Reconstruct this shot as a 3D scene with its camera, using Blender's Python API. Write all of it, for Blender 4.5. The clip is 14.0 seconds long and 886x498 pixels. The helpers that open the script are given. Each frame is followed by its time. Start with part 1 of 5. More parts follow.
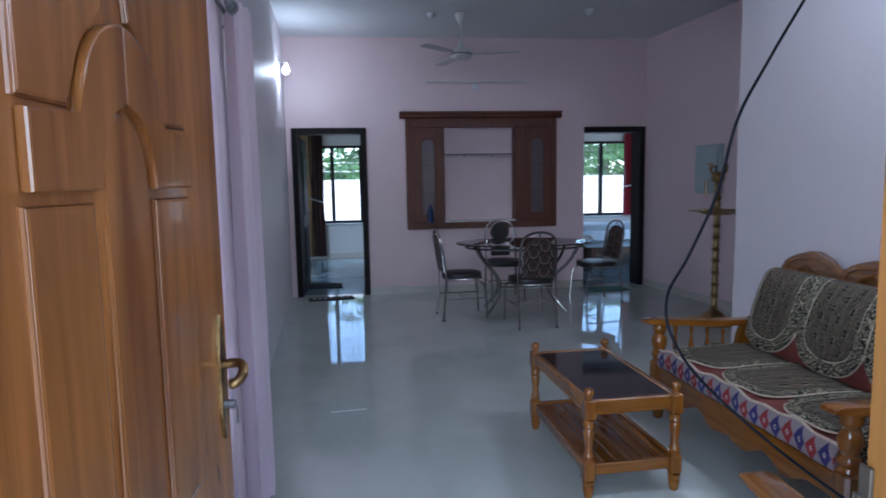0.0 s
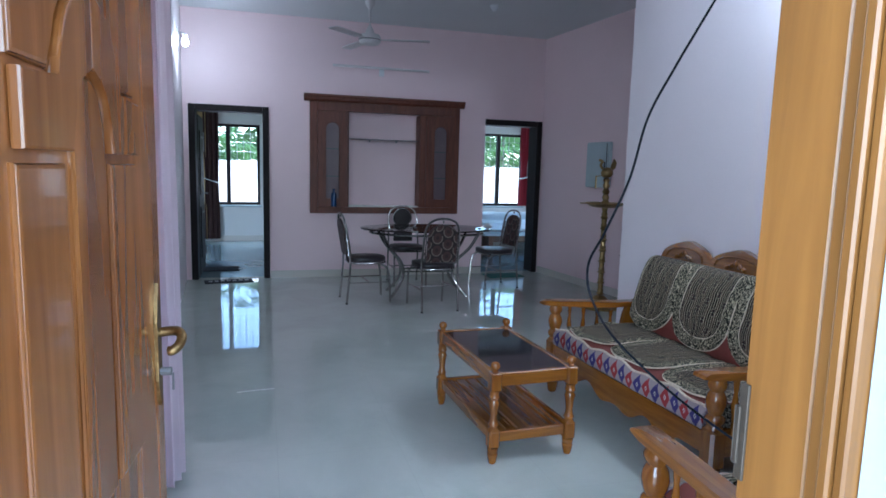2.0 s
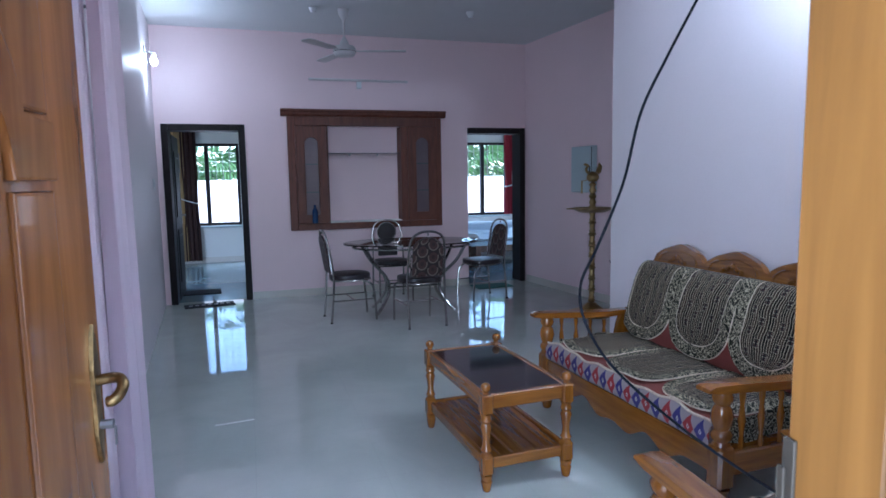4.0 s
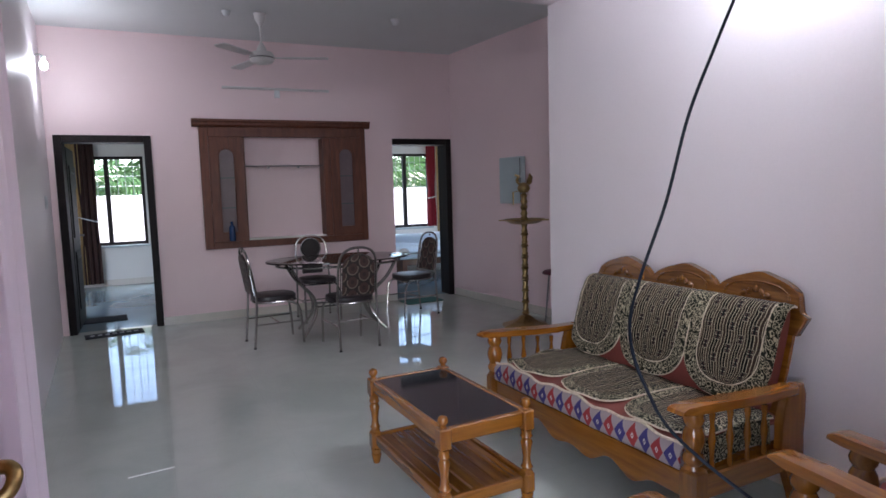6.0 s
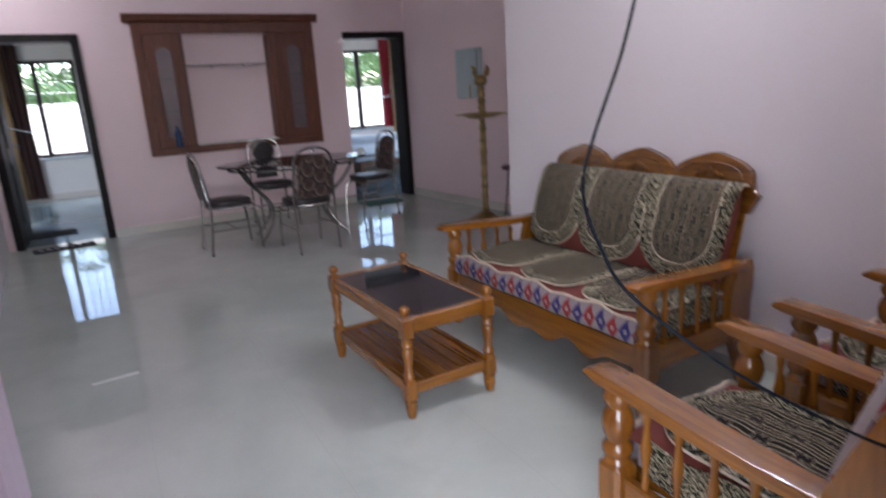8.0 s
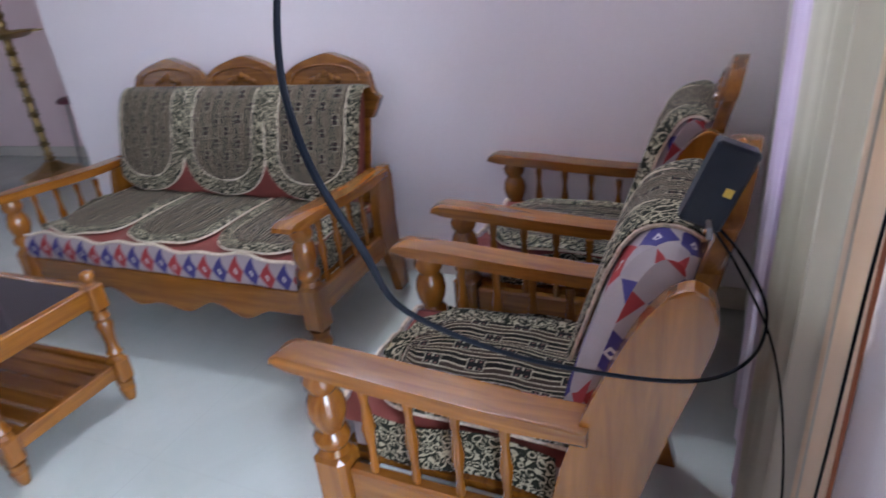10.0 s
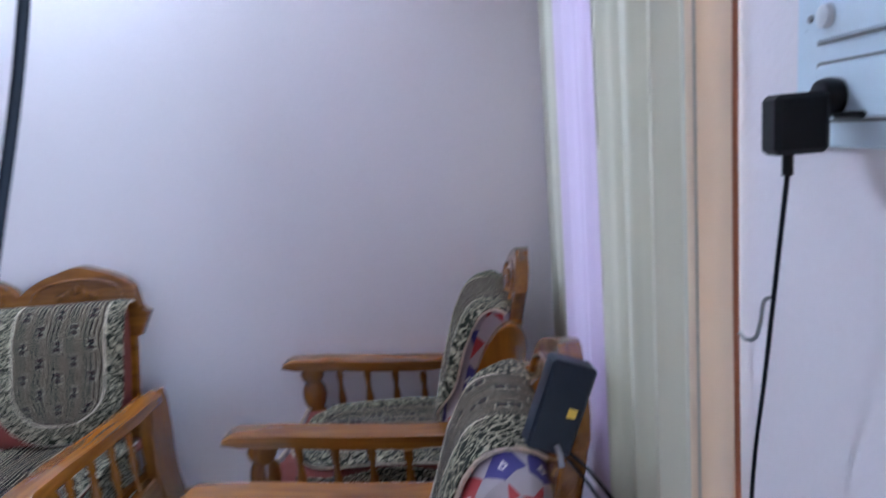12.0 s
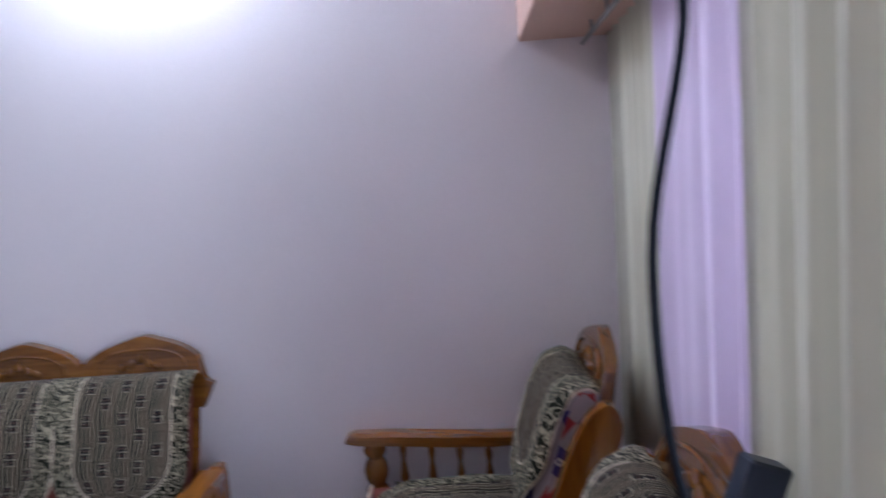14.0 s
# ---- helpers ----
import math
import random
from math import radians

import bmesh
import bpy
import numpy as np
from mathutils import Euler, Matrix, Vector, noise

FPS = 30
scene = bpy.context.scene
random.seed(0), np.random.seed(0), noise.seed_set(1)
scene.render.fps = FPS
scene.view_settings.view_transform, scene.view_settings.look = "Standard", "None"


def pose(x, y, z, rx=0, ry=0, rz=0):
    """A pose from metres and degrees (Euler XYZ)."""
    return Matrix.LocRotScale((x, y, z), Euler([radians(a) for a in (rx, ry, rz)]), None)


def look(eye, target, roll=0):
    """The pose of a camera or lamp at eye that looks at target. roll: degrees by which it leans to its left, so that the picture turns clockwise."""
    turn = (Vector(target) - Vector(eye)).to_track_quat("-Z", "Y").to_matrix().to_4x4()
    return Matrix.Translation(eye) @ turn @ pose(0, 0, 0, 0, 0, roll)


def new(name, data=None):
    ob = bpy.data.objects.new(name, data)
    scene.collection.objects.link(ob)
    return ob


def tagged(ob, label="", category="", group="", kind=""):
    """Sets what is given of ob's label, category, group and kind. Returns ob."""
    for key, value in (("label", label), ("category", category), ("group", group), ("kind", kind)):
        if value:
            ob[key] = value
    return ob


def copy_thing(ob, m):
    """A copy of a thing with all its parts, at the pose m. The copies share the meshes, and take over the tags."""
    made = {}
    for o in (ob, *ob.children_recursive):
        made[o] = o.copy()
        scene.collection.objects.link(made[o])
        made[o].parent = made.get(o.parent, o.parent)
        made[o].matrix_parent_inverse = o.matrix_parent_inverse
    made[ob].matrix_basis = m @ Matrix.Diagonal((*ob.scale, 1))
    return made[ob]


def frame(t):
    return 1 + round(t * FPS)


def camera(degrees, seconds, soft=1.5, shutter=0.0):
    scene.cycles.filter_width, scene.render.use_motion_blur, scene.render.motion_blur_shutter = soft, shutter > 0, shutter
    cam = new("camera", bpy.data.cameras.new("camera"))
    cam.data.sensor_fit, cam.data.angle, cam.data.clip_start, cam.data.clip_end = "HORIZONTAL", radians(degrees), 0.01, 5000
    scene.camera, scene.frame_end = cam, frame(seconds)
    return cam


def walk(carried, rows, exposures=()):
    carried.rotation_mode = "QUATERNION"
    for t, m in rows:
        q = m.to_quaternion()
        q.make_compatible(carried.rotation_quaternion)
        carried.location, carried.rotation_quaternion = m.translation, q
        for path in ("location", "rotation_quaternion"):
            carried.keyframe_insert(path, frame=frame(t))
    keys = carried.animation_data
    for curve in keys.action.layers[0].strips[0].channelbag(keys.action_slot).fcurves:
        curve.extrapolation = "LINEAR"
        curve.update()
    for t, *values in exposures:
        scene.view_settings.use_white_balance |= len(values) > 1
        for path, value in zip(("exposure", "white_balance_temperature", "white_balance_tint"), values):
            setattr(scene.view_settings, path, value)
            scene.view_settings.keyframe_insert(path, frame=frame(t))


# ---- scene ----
cam = camera(71.3, 14.0, soft=1.6, shutter=0.5)
PATH = [
    (0, (0.072, 0.167, 1.422), (0.296, 2.142, 1.204), -1.0),
    (0.5, (0.002, 0.117, 1.441), (0.386, 2.07, 1.244), -1.3),
    (1, (-0.032, 0.096, 1.427), (0.436, 2.025, 1.183), -0.7),
    (1.5, (-0.025, 0.098, 1.393), (0.492, 2.006, 1.087), 0.1),
    (2, (-0.055, 0.062, 1.404), (0.503, 1.965, 1.149), 1.5),
    (2.5, (-0.054, 0.056, 1.405), (0.523, 1.956, 1.159), -0.2),
    (4.8, (0.061, 0.386, 1.408), (0.673, 2.282, 1.238), -1.7),
    (5, (0.054, 0.426, 1.412), (0.71, 2.308, 1.258), -2.0),
    (5.5, (-0.008, 0.472, 1.419), (0.83, 2.279, 1.235), -1.6),
    (6, (-0.018, 0.493, 1.424), (0.826, 2.296, 1.232), -1.7),
    (6.5, (-0.015, 0.487, 1.421), (0.772, 2.316, 1.237), -3.1),
    (7, (-0.01, 0.51, 1.41), (0.779, 2.33, 1.158), -3.3),
    (7.5, (0.001, 0.533, 1.389), (0.783, 2.342, 1.049), -3.1),
    (8, (0.015, 0.519, 1.362), (0.932, 2.224, 0.859), -3.4),
    (8.3, (0.036, 0.578, 1.348), (1.060, 2.185, 0.742), -2.6),
    (8.5, (0.078, 0.625, 1.337), (1.18, 2.19, 0.76), -1.8),
    (8.8, (0.152, 0.688, 1.325), (1.318, 2.174, 0.671), -3.0),
    (9, (0.181, 0.734, 1.316), (1.418, 2.129, 0.592), -3.2),
    (9.2, (0.21, 0.775, 1.31), (1.535, 2.053, 0.527), -4.4),
    (11.3, (0.315, 1.0, 1.327), (2.203, 1.234, 0.71), -3.0),
    (11.5, (0.338, 0.999, 1.336), (2.248, 1.242, 0.796), -4.1),
    (12, (0.407, 0.99, 1.355), (2.37, 1.111, 0.991), -5.1),
    (12.5, (0.417, 1.04, 1.36), (2.359, 0.684, 1.039), -3.8),
    (13, (0.402, 1.142, 1.375), (2.334, 0.718, 1.08), -4.1),
    (13.5, (0.394, 1.2, 1.389), (2.362, 0.945, 1.139), -3.0),
    (14, (0.383, 1.26, 1.431), (2.374, 1.336, 1.253), -4.1),
]
EXPOSURES = [(0, 0.28, 5250, 10), (0.5, 0.45, 5150, 2), (1.0, 0.55, 5000, -7), (1.5, 0.75, 5400, 6), (2.5, 0.7, 5000, 4), (5, 0.76, 5350, 14), (5.7, 0.77, 6100, 15), (7.5, 0.81, 6450, 18), (9.2, 0.97, 6000, 16), (11.3, 1.46, 5350, 9), (12, 1.21, 5150, 8), (12.5, 1.19, 5250, 9), (13, 1.08, 5500, 15), (13.5, 1.01, 5700, 15), (14, 0.77, 5550, 14)]
walk(cam, [(t, look(eye, target, roll)) for t, eye, target, roll in PATH], EXPOSURES)

# ---- daylight and lamps ----
world = bpy.data.worlds.new("sky")
scene.world = world
world.use_nodes = True
wn = world.node_tree
sky = wn.nodes.new("ShaderNodeTexSky")
sky.sky_type, sky.sun_disc = "NISHITA", False
sky.sun_elevation, sky.sun_rotation = radians(50), radians(200)
wn.links.new(sky.outputs[0], wn.nodes["Background"].inputs[0])
wn.nodes["Background"].inputs[1].default_value = 0.45
sun = new("sun", bpy.data.lights.new("sun", "SUN"))
sun.data.energy, sun.data.angle, sun.data.color = 5.0, radians(12), (1, 0.97, 0.93)
sun.matrix_world = look((0, 0, 20), (3, 12, 0))


def area_lamp(name, eye, target, w, h, power, colour=(1, 1, 1)):
    ob = new(name, bpy.data.lights.new(name, "AREA"))
    ob.data.shape, ob.data.size, ob.data.size_y = "RECTANGLE", w, h
    ob.data.energy, ob.data.color = power, colour
    ob.matrix_world = look(eye, target)
    return ob


def bulb_lamp(name, at, power, radius, colour):
    ob = new(name, bpy.data.lights.new(name, "POINT"))
    ob.data.energy, ob.data.shadow_soft_size, ob.data.color = power, radius, colour
    ob.location = at
    return ob


# sky light through the entrance behind the camera and through the bedroom windows
area_lamp("entrance_daylight", (-0.95, -1.25, 1.6), (2.4, 3.4, 2.0), 2.2, 2.0, 84, (0.86, 0.94, 1))
area_lamp("bedroom_daylight", (-0.7, 12.95, 3.5), (-0.5, 10.6, 0.0), 1.2, 0.7, 200, (0.95, 0.98, 1))
area_lamp("bedroom_daylight", (4.6, 12.95, 3.5), (4.4, 10.6, 0.2), 1.2, 0.7, 120, (0.95, 0.98, 1))
bulb_lamp("dining_bulb_light", (-0.77, 7.13, 2.62), 10.5, 0.03, (0.9, 0.96, 1))
area_lamp("window_daylight", (1.85, 0.05, 1.5), (1.85, 3, 0.9), 1.2, 1.0, 27, (0.86, 0.94, 1))
# added fill for the right wall, through an unseen opening behind the side curtain
area_lamp("side_fill_light", (-1.5, 2.4, 1.5), (1.5, 2.5, 1.6), 1.2, 1.6, 52, (0.86, 0.94, 1))
bulb_lamp("living_bulb_light", (2.40, 2.3, 2.68), 34, 0.05, (0.9, 0.95, 1))

# ---- materials ----


def math_node(nt, op, a, b=None, c=None):
    n = nt.nodes.new("ShaderNodeMath")
    n.operation = op
    for i, v in enumerate((a, b, c)):
        if v is None:
            continue
        if isinstance(v, (int, float)):
            n.inputs[i].default_value = v
        else:
            nt.links.new(v, n.inputs[i])
    return n.outputs[0]


def mix_colour(nt, f, a, b):
    n = nt.nodes.new("ShaderNodeMix")
    n.data_type = "RGBA"
    for i, v in ((0, f), (6, a), (7, b)):
        if isinstance(v, (int, float)):
            n.inputs[i].default_value = v
        elif isinstance(v, tuple):
            n.inputs[i].default_value = (*v, 1)
        else:
            nt.links.new(v, n.inputs[i])
    return n.outputs[2]


def noise_node(nt, vec, scale, detail=4, rough=0.55, distortion=0.0):
    n = nt.nodes.new("ShaderNodeTexNoise")
    n.inputs["Scale"].default_value, n.inputs["Detail"].default_value = scale, detail
    n.inputs["Roughness"].default_value, n.inputs["Distortion"].default_value = rough, distortion
    if vec is not None:
        nt.links.new(vec, n.inputs["Vector"])
    return n.outputs[0]


def step_node(nt, value, lo, hi):
    n = nt.nodes.new("ShaderNodeMapRange")
    nt.links.new(value, n.inputs[0])
    n.inputs[1].default_value, n.inputs[2].default_value = lo, hi
    return n.outputs[0]


def coords(nt, kind="Object", scale=(1, 1, 1)):
    tc = nt.nodes.new("ShaderNodeTexCoord")
    mp = nt.nodes.new("ShaderNodeMapping")
    mp.inputs["Scale"].default_value = scale
    nt.links.new(tc.outputs[kind], mp.inputs[0])
    return mp.outputs[0]


def bump(nt, bsdf, height, strength, distance):
    b = nt.nodes.new("ShaderNodeBump")
    b.inputs["Strength"].default_value, b.inputs["Distance"].default_value = strength, distance
    nt.links.new(height, b.inputs["Height"])
    nt.links.new(b.outputs[0], bsdf.inputs["Normal"])


def blank(name, rough=0.5, metal=0.0, coat=0.0):
    m = bpy.data.materials.new(name)
    m.use_nodes = True
    b = m.node_tree.nodes["Principled BSDF"]
    b.inputs["Roughness"].default_value, b.inputs["Metallic"].default_value = rough, metal
    b.inputs["Coat Weight"].default_value, b.inputs["Coat Roughness"].default_value = coat, 0.06
    return m, m.node_tree, b


def plain(name, colour, rough=0.5, metal=0.0, vary=0.08, scale=6.0, relief=0.0, coat=0.0, fine=60.0):
    """A surface with broad stains and fine grain in its colour, gloss and relief."""
    m, nt, b = blank(name, rough, metal, coat)
    v = coords(nt)
    broad, grain = noise_node(nt, v, scale), noise_node(nt, v, fine, 3)
    f = math_node(nt, "ADD", math_node(nt, "MULTIPLY", broad, 0.7), math_node(nt, "MULTIPLY", grain, 0.3))
    f = step_node(nt, f, 0.3, 0.7)
    dark = tuple(c * (1 - vary) for c in colour)
    light = tuple(min(1, c * (1 + vary)) for c in colour)
    nt.links.new(mix_colour(nt, f, dark, light), b.inputs["Base Color"])
    r = nt.nodes.new("ShaderNodeMapRange")
    nt.links.new(broad, r.inputs[0])
    r.inputs[3].default_value, r.inputs[4].default_value = max(0, rough - 0.06), min(1, rough + 0.06)
    nt.links.new(r.outputs[0], b.inputs["Roughness"])
    if relief:
        bump(nt, b, grain, 0.4, relief)
    return m


def matt(m, level):
    m.node_tree.nodes["Principled BSDF"].inputs["Specular IOR Level"].default_value = level
    return m


def wood(name, dark, light, rough=0.28, stretch=(8, 8, 0.9), coat=0.4):
    """Varnished timber with its grain along the axis that stretch leaves long."""
    m, nt, b = blank(name, rough, 0, coat)
    v = coords(nt, "Object", stretch)
    grain = noise_node(nt, v, 2.2, 6, 0.6, 1.4)
    rings = noise_node(nt, v, 0.8, 2, 0.5, 2.5)
    f = math_node(nt, "ADD", math_node(nt, "MULTIPLY", grain, 0.6), math_node(nt, "MULTIPLY", rings, 0.4))
    f = step_node(nt, f, 0.34, 0.66)
    info = nt.nodes.new("ShaderNodeObjectInfo")
    c = mix_colour(nt, f, dark, light)
    hsv = nt.nodes.new("ShaderNodeHueSaturation")
    nt.links.new(math_node(nt, "ADD", math_node(nt, "MULTIPLY", info.outputs["Random"], 0.22), 0.89), hsv.inputs["Value"])
    nt.links.new(c, hsv.inputs["Color"])
    nt.links.new(hsv.outputs[0], b.inputs["Base Color"])
    bump(nt, b, grain, 0.12, 0.002)
    return m


def uv_axes(nt):
    s = nt.nodes.new("ShaderNodeSeparateXYZ")
    tc = nt.nodes.new("ShaderNodeTexCoord")
    nt.links.new(tc.outputs["UV"], s.inputs[0])
    return s.outputs[0], s.outputs[1], tc.outputs["UV"]


def throw_weave():
    """Dark and pale woven stripes that run down the cloth, with rows of black and red key figures. UV in metres."""
    m, nt, b = blank("striped_throw_weave", 0.85)
    u, v, uv = uv_axes(nt)
    wave = math_node(nt, "SINE", math_node(nt, "MULTIPLY", v, 36.0))
    bend = math_node(nt, "MAXIMUM", math_node(nt, "MINIMUM", math_node(nt, "MULTIPLY", wave, 1.6), 1.0), -1.0)
    uu = math_node(nt, "ADD", u, math_node(nt, "MULTIPLY", bend, 0.004))
    band = math_node(nt, "FRACT", math_node(nt, "MULTIPLY", uu, 13.0))
    line = math_node(nt, "GREATER_THAN", math_node(nt, "SINE", math_node(nt, "MULTIPLY", uu, 326.7)), 0.82)
    wide = math_node(nt, "GREATER_THAN", band, 0.55)
    ground = mix_colour(nt, wide, (0.007, 0.006, 0.005), (0.040, 0.026, 0.018))
    base = mix_colour(nt, line, ground, (0.45, 0.38, 0.265))
    # key figures: four small lozenges with pale outlines, set in staggered columns
    ku = math_node(nt, "MULTIPLY", u, 13.0)
    cu = math_node(nt, "ABSOLUTE", math_node(nt, "SUBTRACT", math_node(nt, "FRACT", ku), 0.5))
    odd = math_node(nt, "MULTIPLY", math_node(nt, "FLOOR", ku), 0.5)
    row = math_node(nt, "ADD", math_node(nt, "MULTIPLY", v, 8.5), odd)
    cv = math_node(nt, "ABSOLUTE", math_node(nt, "SUBTRACT", math_node(nt, "FRACT", row), 0.5))
    lu = math_node(nt, "ABSOLUTE", math_node(nt, "SUBTRACT", cu, 0.13))
    lv = math_node(nt, "ABSOLUTE", math_node(nt, "SUBTRACT", cv, 0.10))
    loz = math_node(nt, "MAXIMUM", math_node(nt, "MULTIPLY", lu, 0.9), lv)
    near = math_node(nt, "MINIMUM", loz, math_node(nt, "ADD", math_node(nt, "MAXIMUM", math_node(nt, "MULTIPLY", cu, 2.2), cv), -0.1))
    rimmed = math_node(nt, "LESS_THAN", near, 0.10)
    key = math_node(nt, "LESS_THAN", near, 0.078)
    hole = math_node(nt, "LESS_THAN", loz, 0.022)
    base = mix_colour(nt, rimmed, base, (0.34, 0.29, 0.21))
    base = mix_colour(nt, key, base, (0.008, 0.007, 0.008))
    base = mix_colour(nt, hole, base, (0.24, 0.12, 0.09))
    fuzz = noise_node(nt, uv, 420, 2)
    base = mix_colour(nt, math_node(nt, "MULTIPLY", fuzz, 0.12), base, (0.07, 0.06, 0.045))
    nt.links.new(base, b.inputs["Base Color"])
    bump(nt, b, math_node(nt, "ADD", line, fuzz), 0.5, 0.0015)
    return m


def scroll_border():
    """Cream scrolls on a dark green ground. UV in metres."""
    m, nt, b = blank("scroll_border_weave", 0.85)
    u, v, uv = uv_axes(nt)
    warp = nt.nodes.new("ShaderNodeTexVoronoi")
    warp.inputs["Scale"].default_value = 58
    wv = nt.nodes.new("ShaderNodeTexNoise")
    wv.inputs["Scale"].default_value = 30
    nt.links.new(uv, wv.inputs["Vector"])
    shift = nt.nodes.new("ShaderNodeVectorMath")
    shift.operation = "MULTIPLY_ADD"
    nt.links.new(wv.outputs[1], shift.inputs[0])
    shift.inputs[1].default_value = (0.03, 0.03, 0)
    nt.links.new(uv, shift.inputs[2])
    nt.links.new(shift.outputs[0], warp.inputs["Vector"])
    ring = math_node(nt, "SINE", math_node(nt, "MULTIPLY", warp.outputs["Distance"], 15.0))
    wob = noise_node(nt, uv, 60, 2)
    f = math_node(nt, "GREATER_THAN", math_node(nt, "ADD", ring, math_node(nt, "MULTIPLY", wob, 1.2)), 1.0)
    c = mix_colour(nt, f, (0.017, 0.018, 0.012), (0.36, 0.31, 0.215))
    nt.links.new(c, b.inputs["Base Color"])
    bump(nt, b, f, 0.5, 0.0015)
    return m


def diamond_cloth():
    """Off-white cloth with a row of red and blue diamonds that have pale centres. UV: one diamond is one unit wide."""
    m, nt, b = blank("diamond_print_cloth", 0.9)
    u, v, uv = uv_axes(nt)
    cu = math_node(nt, "ABSOLUTE", math_node(nt, "SUBTRACT", math_node(nt, "FRACT", u), 0.5))
    cv = math_node(nt, "ABSOLUTE", math_node(nt, "SUBTRACT", math_node(nt, "FRACT", v), 0.5))
    d = math_node(nt, "ADD", cu, cv)
    inside = math_node(nt, "LESS_THAN", d, 0.485)
    core = math_node(nt, "LESS_THAN", d, 0.13)
    dot = math_node(nt, "LESS_THAN", d, 0.06)
    par = math_node(nt, "MODULO", math_node(nt, "ADD", math_node(nt, "FLOOR", u), math_node(nt, "FLOOR", v)), 2.0)
    par = math_node(nt, "GREATER_THAN", math_node(nt, "ABSOLUTE", par), 0.5)
    ink = mix_colour(nt, par, (0.30, 0.022, 0.024), (0.032, 0.028, 0.16))
    c = mix_colour(nt, inside, (0.34, 0.285, 0.29), ink)
    c = mix_colour(nt, core, c, (0.55, 0.5, 0.48))
    c = mix_colour(nt, dot, c, ink)
    fuzz = noise_node(nt, uv, 40, 3)
    c = mix_colour(nt, math_node(nt, "MULTIPLY", fuzz, 0.25), c, (0.2, 0.16, 0.16))
    nt.links.new(c, b.inputs["Base Color"])
    bump(nt, b, fuzz, 0.3, 0.002)
    return m


def ring_cloth():
    """Black vinyl with overlapping brown and grey rings. UV in metres."""
    m, nt, b = blank("ring_print_vinyl", 0.45)
    u, v, uv = uv_axes(nt)
    s = 9.0
    uu = math_node(nt, "MULTIPLY", u, s)
    shift = math_node(nt, "MULTIPLY", math_node(nt, "MODULO", math_node(nt, "FLOOR", uu), 2.0), 0.5)
    cu = math_node(nt, "SUBTRACT", math_node(nt, "FRACT", uu), 0.5)
    cv = math_node(nt, "SUBTRACT", math_node(nt, "FRACT", math_node(nt, "ADD", math_node(nt, "MULTIPLY", v, s * 0.9), shift)), 0.5)
    d = math_node(nt, "SQRT", math_node(nt, "ADD", math_node(nt, "MULTIPLY", cu, cu), math_node(nt, "MULTIPLY", cv, cv)))
    rim = math_node(nt, "MULTIPLY", math_node(nt, "GREATER_THAN", d, 0.40), math_node(nt, "LESS_THAN", d, 0.50))
    # the pale crescent lies under each disc
    rim = math_node(nt, "MULTIPLY", rim, math_node(nt, "LESS_THAN", cv, 0.16))
    mid = math_node(nt, "LESS_THAN", d, 0.40)
    c = mix_colour(nt, mid, (0.016, 0.010, 0.010), (0.055, 0.024, 0.022))
    c = mix_colour(nt, math_node(nt, "LESS_THAN", d, 0.17), c, (0.028, 0.013, 0.013))
    c = mix_colour(nt, rim, c, (0.17, 0.14, 0.11))
    nt.links.new(c, b.inputs["Base Color"])
    return m


def tile_floor():
    """Polished vitrified tile, faintly veined, with hairline joints."""
    m, nt, b = blank("polished_tile", 0.07)
    v = coords(nt)
    cloud, speck = noise_node(nt, v, 1.6, 5, 0.6, 0.6), noise_node(nt, v, 45, 3)
    c = mix_colour(nt, step_node(nt, cloud, 0.35, 0.65), (0.46, 0.49, 0.445), (0.54, 0.57, 0.52))
    c = mix_colour(nt, math_node(nt, "MULTIPLY", speck, 0.15), c, (0.42, 0.42, 0.38))
    br = nt.nodes.new("ShaderNodeTexBrick")
    nt.links.new(v, br.inputs["Vector"])
    br.offset = 0.0
    br.inputs["Scale"].default_value, br.inputs["Brick Width"].default_value, br.inputs["Row Height"].default_value = 1.0, 0.6, 0.6
    br.inputs["Mortar Size"].default_value, br.inputs["Mortar Smooth"].default_value = 0.0012, 0.3
    c = mix_colour(nt, math_node(nt, "MULTIPLY", br.outputs["Fac"], 0.3), c, (0.33, 0.33, 0.31))
    nt.links.new(c, b.inputs["Base Color"])
    r = step_node(nt, cloud, 0.2, 0.8)
    nt.links.new(math_node(nt, "ADD", math_node(nt, "MULTIPLY", r, 0.035), 0.02), b.inputs["Roughness"])
    bump(nt, b, noise_node(nt, v, 2.5, 2), 0.025, 0.004)
    return m


def sheer(name, colour, through_light):
    """Curtain cloth that lets some light through."""
    m, nt, b = blank(name, 0.9)
    v = coords(nt, "Object", (1, 1, 0.15))
    f = noise_node(nt, v, 25, 3)
    c = mix_colour(nt, f, tuple(x * 0.88 for x in colour), colour)
    nt.links.new(c, b.inputs["Base Color"])
    tr = nt.nodes.new("ShaderNodeBsdfTranslucent")
    nt.links.new(c, tr.inputs[0])
    mx = nt.nodes.new("ShaderNodeMixShader")
    mx.inputs[0].default_value = through_light
    nt.links.new(b.outputs[0], mx.inputs[1])
    nt.links.new(tr.outputs[0], mx.inputs[2])
    nt.links.new(mx.outputs[0], nt.nodes["Material Output"].inputs[0])
    weave = noise_node(nt, coords(nt), 300, 2)
    bump(nt, b, weave, 0.2, 0.001)
    return m


def glow(name, colour, strength):
    m, nt, b = blank(name, 0.4)
    b.inputs["Base Color"].default_value = (*colour, 1)
    b.inputs["Emission Color"].default_value = (*colour, 1)
    b.inputs["Emission Strength"].default_value = strength
    return m


